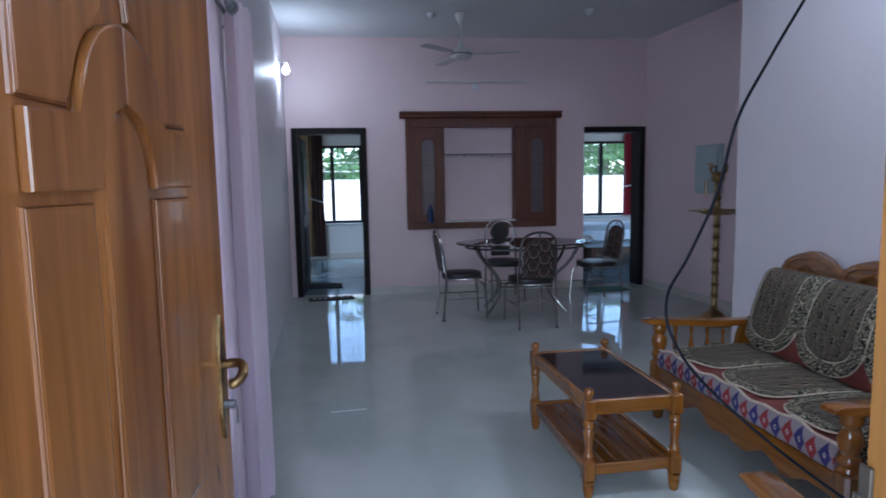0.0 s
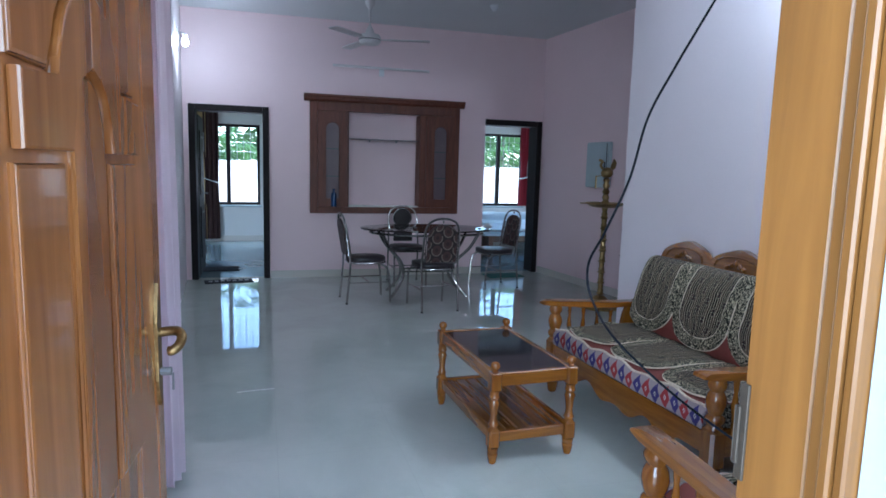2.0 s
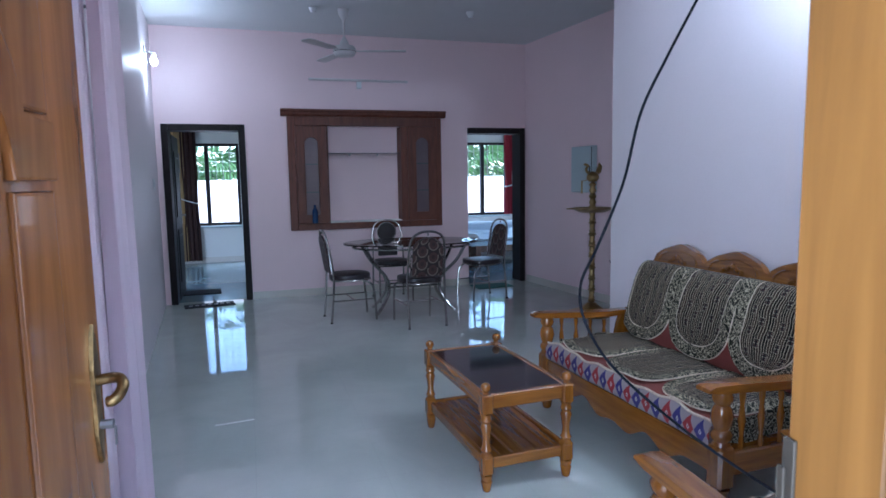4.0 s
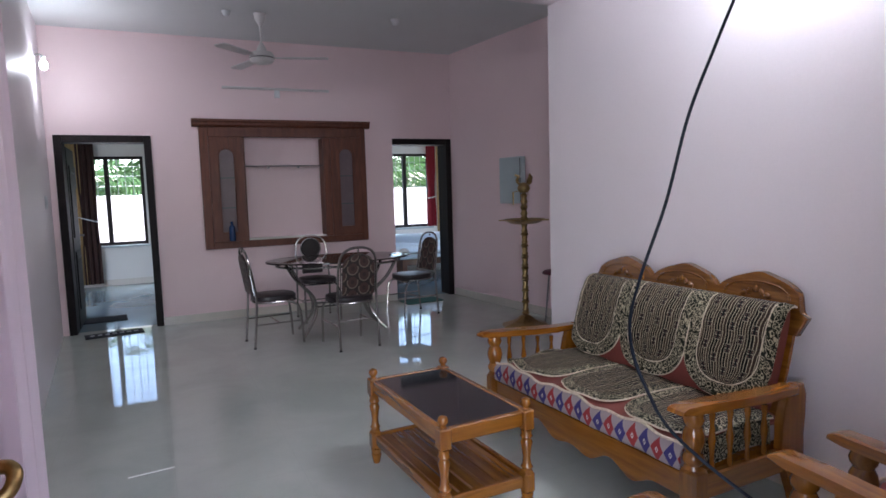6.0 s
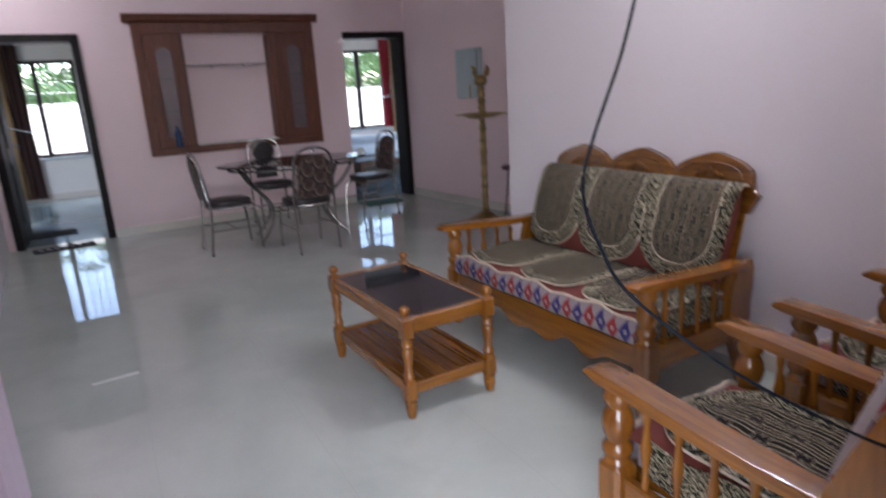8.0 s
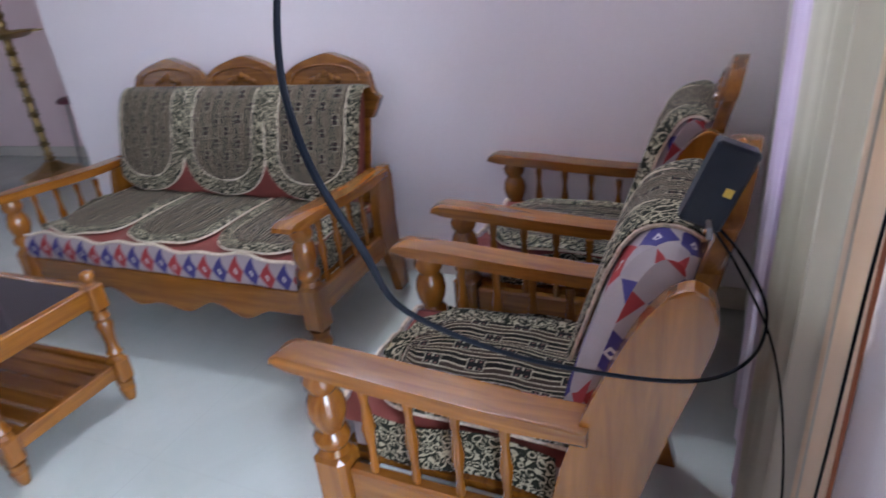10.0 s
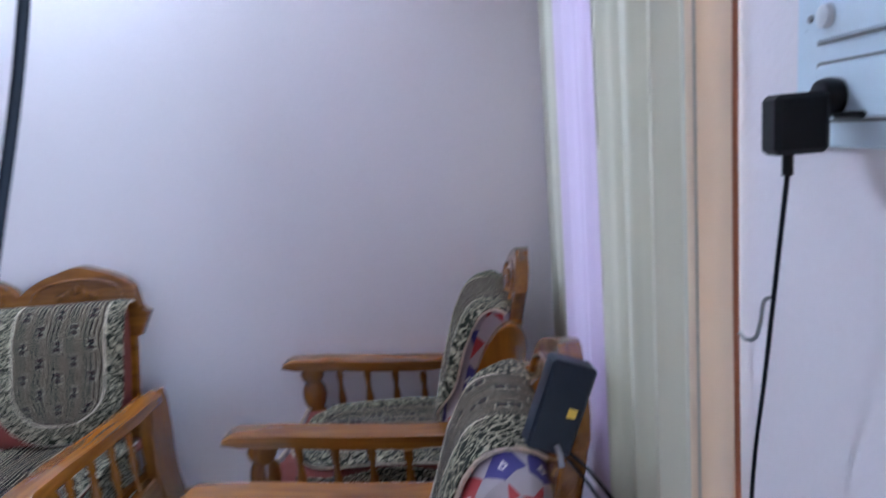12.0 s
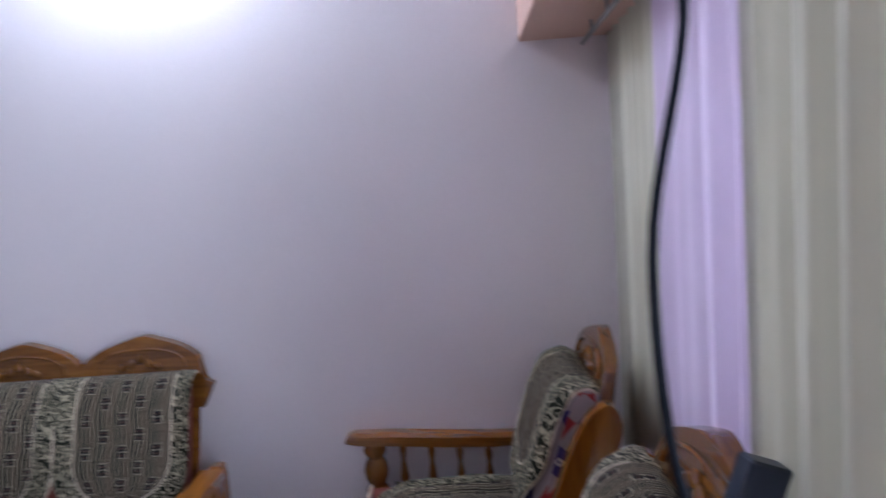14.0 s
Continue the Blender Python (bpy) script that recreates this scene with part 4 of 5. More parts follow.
def dining_chair(at, label, round_back=False):
    ob = thing("dining_chair", at, label, "chair", "chairs round the dining table")
    lean = [(-0.19, 0.235, 0.004), (-0.19, 0.20, 0.42), (-0.185, 0.215, 0.60), (-0.18, 0.245, 0.78)]
    archp = [(-0.15, 0.262, 0.875), (-0.08, 0.272, 0.92), (0.0, 0.275, 0.93)]
    half = lean + archp
    path = smooth_path(half + [(-x, y, z) for x, y, z in half[-2::-1]], 5)
    part("back_frame", tube(path, 0.011, 8), CHROME, ob, "", True)
    if round_back:
        inner = [(0.115 * math.cos(q), 0.262, 0.79 + 0.115 * math.sin(q)) for q in lin(0, 2 * math.pi, 25)[:-1]]
        part("hoop", tube(inner, 0.008, 7, closed=True), CHROME, ob, "", True)
        pad = lathe([(0.02, -0.012), (0.10, -0.01), (0.108, 0), (0.10, 0.01), (0.02, 0.014)], 22, pose(0, 0.262, 0.79, 90, 0, 0))
        part("backrest", pad, RINGS, ob, "round black padded backrest", True)
        part("lower_backrest", boxes((-0.12, 0.205, 0.5, 0.12, 0.225, 0.62), bevel=0.008), SEAT_VINYL, ob)
    else:
        def bf(u, v):
            hw = 0.150 * (1 if v < 0.7 else math.sqrt(max(0.02, 1 - ((v - 0.7) / 0.31) ** 2)))
            z = 0.50 + 0.375 * v
            return (u * hw, 0.205 + 0.062 * v + 0.002, z)
        bm = sheet(bf, lin(-1, 1, 13), lin(0, 1, 18), -0.02, lambda u, v: (u * 0.150 + 1, v * 0.375))
        part("backrest", bm, RINGS, ob, "ring-patterned black vinyl backrest", True)
        for x, z, y in ((0.0, 0.902, 0.27), (-0.155, 0.70, 0.235), (0.155, 0.70, 0.235)):
            part("stud", lathe([(0.006, -0.012), (0.012, 0), (0.006, 0.012)], 8, pose(x, y, z)), CHROME, ob)
        for x, s in ((-0.16, -1), (0.16, 1)):
            part("side_rod", tube([(s * 0.163, 0.212, 0.5), (s * 0.163, 0.25, 0.8)], 0.006, 6), CHROME, ob)
    out = [(0.2 * math.copysign(abs(math.cos(q)) ** 0.6, math.cos(q)), 0.2 * math.copysign(abs(math.sin(q)) ** 0.6, math.sin(q))) for q in lin(0, 2 * math.pi, 29)[:-1]]
    part("seat", prism(out, 0.43, 0.475, "z", 0.012), SEAT_VINYL, ob, "black vinyl seat pad", True)
    part("seat_ring", tube([(x * 0.98, y * 0.98, 0.42) for x, y in out], 0.010, 7, closed=True), CHROME, ob, "", True)
    for s in (-1, 1):
        part("front_leg", tube(smooth_path([(s * 0.17, -0.10, 0.418), (s * 0.19, -0.19, 0.36), (s * 0.195, -0.215, 0.2), (s * 0.195, -0.225, 0.004)], 5), 0.011, 8), CHROME, ob, "", True)
        part("side_stretcher", tube([(s * 0.192, -0.21, 0.22), (s * 0.19, 0.215, 0.22)], 0.007, 6), CHROME, ob)
        part("foot", lathe([(0.014, 0), (0.014, 0.012)], 8, pose(s * 0.19, 0.235, 0)), BLACK_PLASTIC, ob)
    part("cross_stretcher", tube([(-0.19, 0.0, 0.22), (0.19, 0.0, 0.22)], 0.007, 6), CHROME, ob)
    return ob


near_chair = dining_chair(pose(1.60, 6.06, 0, 0, 0, 185), "chrome dining chair with ring-patterned black back, at the table side")
tagged(copy_thing(near_chair, pose(0.985, 6.53, 0, 0, 0, 94)), "chrome dining chair with black seat at the table end")
tagged(copy_thing(near_chair, pose(2.64, 7.05, 0, 0, 0, -80)), "chrome dining chair with black seat, before the bedroom doorway")
dining_chair(pose(1.63, 7.40, 0, 0, 0, 0), "chrome dining chair with a round black back, by the wall", True)


def dining_table():
    ob = thing("dining_table", pose(1.70, 6.70, 0, 0, 0, -4), "oval dark glass dining table on curved chrome legs", "table")
    oval = [(0.74 * math.cos(q), 0.46 * math.sin(q)) for q in lin(0, 2 * math.pi, 49)[:-1]]
    part("tabletop", prism(oval, 0.742, 0.756, "z", 0.004), SMOKE_GLASS, ob, "smoked brown-black glass top", True)
    part("rim_tube", tube([(x * 0.86, y * 0.84, 0.705) for x, y in oval], 0.012, 8, closed=True), CHROME, ob, "", True)
    for sx in (-1, 1):
        for sy in (-1, 1):
            leg = smooth_path([(sx * 0.52, sy * 0.25, 0.70), (sx * 0.44, sy * 0.20, 0.55), (sx * 0.30, sy * 0.12, 0.38), (sx * 0.28, sy * 0.11, 0.22), (sx * 0.36, sy * 0.16, 0.08), (sx * 0.42, sy * 0.2, 0.012)], 6)
            part("leg", tube(leg, 0.016, 8), CHROME, ob, "curved chrome leg", True)
            part("glass_support", lathe([(0.018, 0), (0.018, 0.02), (0.022, 0.024)], 10, pose(sx * 0.52, sy * 0.25, 0.716)), CHROME, ob)
    for sy in (-1, 1):
        part("brace", tube([(-0.29, sy * 0.115, 0.28), (0.29, sy * 0.115, 0.28)], 0.010, 6), CHROME, ob)
    return ob


dining_table()
cup = thing("plastic_bag", pose(2.36, 6.55, 0.757), "small crumpled clear plastic bag on the glass table", "bag")


def bag(u, v):
    r = (0.05 + 0.02 * noise.noise(Vector((u * 2, v * 3, 1)))) * math.sin(math.pi * (0.1 + 0.85 * v))
    return (r * math.cos(6.2832 * u), r * math.sin(6.2832 * u), 0.002 + 0.06 * v)


part("film", sheet(bag, lin(0, 0.98, 16), lin(0, 1, 8), 0.001), WHITE_PLASTIC, cup)

# ---- ceiling fan ----
fan = thing("ceiling_fan", pose(1.06, 6.85, 0), "white ceiling fan at rest with three pale grey blades", "fan")
part("canopy", lathe([(0.012, 3.06), (0.05, 3.12), (0.06, 3.179)], 16), FAN_PAINT, fan, "", True)
UP = 0.045
part("rod", tube([(0, 0, 2.80 + UP), (0, 0, 3.065)], 0.011, 8), FAN_PAINT, fan, "", True)
part("lower_canopy", lathe([(0.05, 2.775 + UP), (0.045, 2.80 + UP), (0.014, 2.86 + UP)], 16), FAN_PAINT, fan, "", True)
part("motor", lathe([(r, z + UP) for r, z in ((0.03, 2.66), (0.09, 2.665), (0.115, 2.69), (0.118, 2.735), (0.10, 2.765), (0.05, 2.775))], 22), FAN_PAINT, fan, "white enamel motor housing", True)
part("motor_band", lathe([(0.1185, 2.705 + UP), (0.121, 2.71 + UP), (0.1185, 2.715 + UP)], 22), CHROME, fan)
for k in range(3):
    m = pose(0, 0, 2.715 + UP, 0, 0, -14 + 120 * k)
    bl_ = bmesh.new()
    prism([(0.20, -0.05), (0.60, -0.062), (0.64, -0.05), (0.64, 0.05), (0.60, 0.062), (0.20, 0.05)], -0.004, 0.004, "z", bm=bl_)
    bmesh.ops.transform(bl_, matrix=m @ pose(0, 0, 0, 4, 0, 0), verts=bl_.verts)
    b = part("blade", bl_, BLADE_PAINT, fan)
    part("bracket", boxes((0.1, -0.02, -0.003, 0.24, 0.02, 0.003), bevel=0.001), FAN_PAINT, b, "", False, m)
hk = thing("ceiling_lamp_holder", pose(2.38, 6.62, 0), "small white lamp holder on the ceiling", "lamp holder")
part("rose", lathe([(0.02, 3.12), (0.03, 3.13), (0.045, 3.16), (0.05, 3.179)], 14), WHITE_PLASTIC, hk, "", True)
hk = thing("ceiling_lamp_holder", pose(0.75, 6.85, 0), "small white lamp holder on the ceiling", "lamp holder")
part("rose", lathe([(0.02, 3.13), (0.03, 3.14), (0.04, 3.165), (0.045, 3.179)], 14), WHITE_PLASTIC, hk, "", True)


# ---- wall lamps ----
def wall_lamp(at, yaw, label):
    ob = thing("wall_lamp", at @ pose(0, 0, 0, 0, 0, yaw), label, "wall lamp", "lit wall lamps")
    part("back_plate", boxes((-0.04, 0.0, -0.05, 0.04, 0.015, 0.12), bevel=0.004), WHITE_PLASTIC, ob)
    part("arm", tube([(0, 0.01, 0.06), (0, 0.06, 0.07), (0, 0.085, 0.05)], 0.008, 8), STEEL, ob)
    part("socket", lathe([(0.016, 0.02), (0.02, 0.025), (0.02, 0.055), (0.012, 0.06)], 12, pose(0, 0.085, 0)), WHITE_PLASTIC, ob, "", True)
    part("bulb", lathe([(0.008, -0.065), (0.024, -0.055), (0.032, -0.03), (0.030, -0.005), (0.016, 0.019)], 14, pose(0, 0.085, 0)), LAMP_GLOW, ob, "glowing white bulb", True)
    return ob


wall_lamp(pose(left_x(7.13) + 0.001, 7.13, 2.66), -90, "lit white bulb in a small wall holder")
wall_lamp(pose(2.569, 2.3, 2.64), 90, "lit white bulb in a small wall holder over the sofa")

sw = thing("light_switch", pose(left_x(7.2) + 0.0005, 7.2, 1.41), "white light switch plate on the wall", "switch")
part("plate", boxes((0, -0.06, -0.06, 0.012, 0.06, 0.06), bevel=0.003), WHITE_PLASTIC, sw)
for y in (-0.03, 0.02):
    part("rocker", boxes((0.012, y - 0.012, -0.025, 0.018, y + 0.012, 0.025), bevel=0.002), WHITE_PLASTIC, sw)

# distribution board on the dining wall
db = thing("distribution_board", pose(3.735, 6.62, 1.24, 0, 0, 5.7), "pale grey-green metal distribution board on the wall", "electrical panel")
part("case", boxes((0.0, -0.21, 0, 0.05, 0.21, 0.53), bevel=0.004), PANEL_PAINT, db)
part("cover", boxes((-0.012, -0.2, 0.01, -0.001, 0.2, 0.52), bevel=0.003), PANEL_PAINT, db)
part("latch", boxes((-0.02, -0.17, 0.22, -0.0125, -0.155, 0.3), bevel=0.001), BLACK_PLASTIC, db)
part("hinge_line", boxes((-0.016, -0.195, 0.02, -0.0125, -0.188, 0.51)), BLACK_PLASTIC, db)


# ---- brass oil lamp ----
def oil_lamp():
    ob = thing("brass_oil_lamp", pose(3.37, 5.78, 0) @ Matrix.Diagonal((1.22, 1.22, 1, 1)), "tall tarnished brass oil lamp with bird finial on the floor", "oil lamp")
    base = [(0.20, 0.0), (0.205, 0.015), (0.19, 0.03), (0.15, 0.045), (0.11, 0.06), (0.075, 0.085), (0.05, 0.11), (0.034, 0.125)]
    part("base", lathe(base, 8), BRASS, ob, "", False)
    col, z = [], 0.126
    while z < 1.04:
        col += [(0.020, z), (0.034, z + 0.018), (0.022, z + 0.036), (0.028, z + 0.05), (0.020, z + 0.075), (0.024, z + 0.105)]
        z += 0.115
    part("column", lathe(col + [(0.03, 1.06)], 12), BRASS, ob, "ringed brass column", True)
    tray = [(0.03, 1.061), (0.08, 1.055), (0.11, 1.06), (0.17, 1.095), (0.168, 1.105), (0.10, 1.075), (0.03, 1.078)]
    part("oil_tray", lathe(tray, 20), BRASS, ob, "", True)
    for k in range(5):
        q = k * 2 * math.pi / 5 + 0.3
        tip = prism([(0.15, -0.03), (0.215, 0.0), (0.15, 0.03)], 1.09, 1.102, "z")
        bmesh.ops.transform(tip, matrix=pose(0, 0, 0, 0, 0, math.degrees(q)), verts=tip.verts)
        part("wick_spout", tip, BRASS, ob)
    up = [(0.03, 1.079), (0.04, 1.10), (0.022, 1.13), (0.03, 1.16), (0.02, 1.19), (0.032, 1.22), (0.02, 1.25), (0.03, 1.28), (0.02, 1.31), (0.03, 1.34), (0.018, 1.36)]
    part("upper_column", lathe(up, 12), BRASS, ob, "", True)
    # bird finial
    fin = lathe([(0.01, -0.055), (0.035, -0.045), (0.052, -0.015), (0.05, 0.015), (0.03, 0.045), (0.008, 0.055)], 12, pose(0, 0, 1.415, 0, 0, 0))
    f = part("finial", fin, BRASS, ob, "bird-shaped brass finial", True)
    part("neck", tube(smooth_path([(-0.02, 0.02, 1.44), (-0.045, 0.03, 1.49), (-0.03, 0.03, 1.53), (-0.06, 0.04, 1.545)], 4), 0.012, 7), BRASS, f, "", True)
    part("tail", prism([(0.02, 1.42), (0.075, 1.46), (0.085, 1.52), (0.06, 1.56), (0.04, 1.50)], -0.008, 0.008, "y", 0.003), BRASS, f)
    part("chain", tube([(-0.09, 0.02, 1.25), (-0.09, 0.02, 1.38)], 0.006, 6), BRASS, ob)
    part("chain_arm", tube([(-0.09, 0.02, 1.375), (-0.02, 0.0, 1.39)], 0.004, 6), BRASS, ob)
    return ob


oil_lamp()
st = thing("stool", pose(3.72, 5.72, 0), "small stool with maroon seat and thin steel legs", "stool")
part("seat", lathe([(0.10, 0.52), (0.15, 0.525), (0.155, 0.54), (0.13, 0.56), (0.03, 0.565)], 18), PINK_PLASTIC, st, "", True)
for k in range(4):
    q = k * math.pi / 2 + 0.5
    part("leg", tube([(0.09 * math.cos(q), 0.09 * math.sin(q), 0.52), (0.14 * math.cos(q), 0.14 * math.sin(q), 0.003)], 0.009, 6), STEEL, st)

# ---- carved teak sofa set ----
POST = [(0.018, 0.0), (0.024, 0.01), (0.030, 0.05), (0.034, 0.075), (0.026, 0.085), (0.033, 0.095), (0.036, 0.115), (0.028, 0.135), (0.033, 0.15), (0.033, 0.16)]
POST_TOP = [(0.033, 0.33), (0.028, 0.345), (0.036, 0.36), (0.036, 0.375), (0.026, 0.39), (0.034, 0.415), (0.038, 0.44), (0.034, 0.465), (0.025, 0.485), (0.033, 0.50), (0.036, 0.515), (0.030, 0.532), (0.03, 0.538)]
SPINDLE = [(0.008, 0.0), (0.011, 0.02), (0.008, 0.05), (0.010, 0.08), (0.015, 0.12), (0.011, 0.15), (0.008, 0.18), (0.012, 0.215), (0.012, 0.235)]


def back_at(v, out):
    """A place on the sloping back: v from seat to crest, out from its face to the front; gives depth and height."""
    return 0.60 + 0.13 * v - 0.96 * out, 0.40 + 0.43 * v + 0.28 * out


def throw(parent, cx, width, surface, length, flip, name, bw=0.06, thick=0.006):
    """A cloth with a round end: a striped middle with a scroll border round it. surface(x, s) gives the place s metres down the cloth."""
    hw, cord = width / 2, 0.007

    def half(s, inset):
        w, l = hw - inset, length - inset
        r = w * 0.95
        if s < l - r:
            return w
        return w * max(0.0004, 1 - ((s - (l - r)) / r) ** 2.5) ** 0.45

    def inner(u, v):
        s = v * (length - bw)
        return surface(cx + u * half(s, bw), s)
    bm = sheet(inner, lin(-1, 1, 17), lin(0, 1, 26), thick * flip, lambda u, v: (u * hw + cx, v * length))
    part(name, bm, THROW, parent, "striped black, grey and cream woven throw", True)

    def rim(t, inset):
        # t from one top corner round the end to the other
        w, l = hw - inset, length - inset
        r = w * 0.95
        straight = l - r
        total = 2 * straight + math.pi * w
        d = t * total
        if d < straight:
            return cx - w, d
        if d > total - straight:
            return cx + w, total - d
        q = (d - straight) / w
        c_, s_ = math.cos(q), math.sin(q)
        return cx - w * math.copysign(abs(c_) ** 0.86, c_), straight + r * s_ ** 0.86

    def border(t, k):
        a, b = rim(t, 0.0), rim(t, bw)
        x, s = a[0] + (b[0] - a[0]) * k, a[1] + (b[1] - a[1]) * k
        return surface(x, s)
    bm = sheet(border, lin(0, 1, 61), [0.0, 0.25, 0.5, 0.75, 1.0], -thick * 1.15 * flip, lambda t, k: (t * 1.1, k * bw))
    part("scroll_border", bm, BORDER, parent, "cream and dark green scroll border", True)
    pts = [Vector(surface(*rim(t, bw))) + Vector((0, -0.004, 0.004)) for t in lin(0, 1, 61)]
    part("inner_edge", tube(pts, 0.0028, 5), CORD_EDGE, parent, "", True)
    pts = [Vector(surface(*rim(t, 0.0))) for t in lin(0, 1, 61)]
    part("cord_edge", tube(pts, cord * 0.6, 6), CORD_EDGE, parent, "", True)


SET_SCALE = 1.055


def rounded(outline):
    """The outline with its corners cut twice, above the foot."""
    for _ in range(2):
        out = []
        for (xa, za), (xb, zb) in zip(outline, outline[1:] + outline[:1]):
            if max(za, zb) < 0.02:
                out += [(xa, za), (xb, zb)]
            else:
                out += [(0.75 * xa + 0.25 * xb, 0.75 * za + 0.25 * zb), (0.25 * xa + 0.75 * xb, 0.25 * za + 0.75 * zb)]
        outline = out
    return outline


def teak_seat(name, at, w, seats, label, category, group, slip=0.0):
    ob = thing(name, at @ Matrix.Scale(SET_SCALE, 4), label, category, group)
    hw = w / 2
    # arms and their supports
    for s in (-1, 1):
        x = s * (hw - 0.04)
        top = [(0.0, 0.548), (0.004, 0.562), (0.03, 0.572), (0.16, 0.566), (0.34, 0.553), (0.5, 0.545), (0.63, 0.546), (0.63, 0.513), (0.5, 0.512), (0.34, 0.52), (0.16, 0.533), (0.05, 0.54)]
        part("arm", prism(top, x - 0.038, x + 0.038, "x", 0.007), TEAK_Y, ob, "", True)
        p = part("front_post", lathe([(1.12 * r, z) for r, z in POST], 14, pose(x, 0.095, 0)), TEAK, ob, "turned teak post", True)
        blk = bmesh.new()
        box(blk, x - 0.039, 0.056, 0.161, x + 0.039, 0.134, 0.329, 0.012)
        part("block", blk, TEAK, p)
        part("turning", lathe([(1.12 * r, z) for r, z in POST_TOP], 14, pose(x, 0.095, 0)), TEAK, p, "", True)
        xi = x + s * 0.004
        side = rounded([(0.68, 0.0), (0.755, 0.0), (0.725, 0.12), (0.695, 0.26), (0.70, 0.36), (0.725, 0.47), (0.755, 0.58), (0.785, 0.68), (0.805, 0.76), (0.79, 0.81), (0.75, 0.82), (0.70, 0.76), (0.655, 0.66), (0.61, 0.54), (0.575, 0.42), (0.56, 0.30), (0.59, 0.2), (0.65, 0.1)])
        if seats > 1:
            side = [(0.66, 0.0), (0.735, 0.0), (0.72, 0.12), (0.685, 0.24), (0.68, 0.34), (0.695, 0.42), (0.70, 0.50), (0.685, 0.545), (0.64, 0.55), (0.595, 0.53), (0.57, 0.46), (0.56, 0.40), (0.555, 0.30), (0.59, 0.2), (0.64, 0.1)]
        part("back_post", prism(side, xi - 0.019, xi + 0.019, "x", 0.006), TEAK, ob, "wide curved teak back post")
        part("side_rail", boxes((x - 0.017, 0.132, 0.20, x + 0.017, 0.575, 0.295), bevel=0.006), TEAK_Y, ob)
        for k in range(4):
            y = 0.19 + 0.096 * k
            sc = (0.548 - 0.012 * k - 0.295) / 0.235 * 0.92
            part("spindle", lathe([(r, z * sc) for r, z in SPINDLE], 9, pose(x, y, 0.292)), TEAK, ob, "", True)
    # front apron with a waved lower edge
    n = 40 * seats
    inner = hw - 0.078
    low = []
    for k in range(n + 1):
        t = k / n
        q = abs(2 * t - 1)
        z = 0.165 + 0.045 * (0.5 + 0.5 * math.cos(math.pi * min(1, q * 1.25) * 2 * max(1, seats - 1))) - 0.035 * math.exp(-((q - 0.0) / 0.16) ** 2)
        low.append((-inner + 2 * inner * t, z))
    part("front_apron", prism([*low, (inner, 0.298), (-inner, 0.298)], 0.078, 0.108, "y", 0.004), TEAK_X, ob, "teak apron with a waved lower edge")
    part("back_rail", boxes((-inner, 0.64, 0.2, inner, 0.67, 0.29), bevel=0.004), TEAK_X, ob)
    part("seat_board", boxes((-inner, 0.11, 0.275, inner, 0.64, 0.296)), TEAK_X, ob)
    # crest with one hump for each seat
    crest = []
    cw = hw - 0.102
    for k in range(48 * seats + 1):
        t = k / (48 * seats)
        ph = t * seats % 1.0 if k < 48 * seats else 0.0
        h = math.sin(math.pi * ph)
        z = 0.848 + 0.092 * h ** 0.55 + (0.01 * math.exp(-((ph - 0.5) / 0.12) ** 2))
        if t in (0.0, 1.0):
            z = 0.80
        crest.append((-cw + 2 * cw * t, z))
    m = bmesh.new()
    prism([*crest, (cw + 0.042, 0.785), (cw + 0.01, 0.71), (-cw - 0.01, 0.71), (-cw - 0.042, 0.785)], 0.752, 0.788, "y", 0.008, bm=m)
    for v in m.verts:
        v.co.y += 0.27 * (v.co.z - 0.76)
    cr = part("crest_rail", m, TEAK_DARK, ob, "carved teak crest with rounded humps")
    for k in range(seats):
        cx = -cw + 2 * cw * (k + 0.5) / seats
        r = cw / seats
        pts = [(cx + 0.76 * r * math.cos(q), 0.0, 0.838 + 0.070 * math.sin(q) ** 0.7) for q in lin(0.02, math.pi - 0.02, 19)]
        part("carved_line", tube([(x, 0.749 + 0.27 * (z - 0.76), z) for x, y, z in pts], 0.005, 6), TEAK_DARK, cr, "", True)
        for j, (dx, dz) in enumerate(((0, 0.035), (-0.03, 0.022), (0.03, 0.022), (-0.06, 0.012), (0.06, 0.012))):
            z = 0.841 + dz
            part("carved_petal", lathe([(0.003, -0.016), (0.012, -0.008), (0.013, 0.004), (0.004, 0.018)], 8, pose(cx + dx, 0.748 + 0.27 * (z - 0.76), z, 0, -dx * 900, 0)), TEAK_DARK, cr, "", True)
    board = bmesh.new()
    box(board, -inner + 0.04, 0.68, 0.28, inner - 0.04, 0.70, 0.765)
    for v in board.verts:
        v.co.y += 0.27 * (v.co.z - 0.5) + 0.02
    part("back_board", board, TEAK_X, ob)
    # seat cushion
    cwid = hw - 0.078
    prof = smooth_path([(0, 0.088, 0.299), (0, 0.073, 0.312), (0, 0.068, 0.345), (0, 0.071, 0.378), (0, 0.088, 0.402)], 4)

    def front(u, v):
        p = prof[min(len(prof) - 1, round(v * (len(prof) - 1)))]
        dip = 0.007 * math.sin(9 * u + 2) + 0.005 * math.sin(21 * u)
        return (u * cwid, p.y + 0.3 * dip, p.z + dip * v)
    pitch = 0.066
    part("cushion_front", sheet(front, lin(-1, 1, 30 * seats + 1), lin(0, 1, len(prof)), -0.006, lambda u, v: (u * cwid / pitch + 20.5, (prof[min(len(prof) - 1, round(v * (len(prof) - 1)))].z - 0.299) / 0.103 + 2)), DIAMOND, ob, "cushion edge with red and blue diamonds", True)

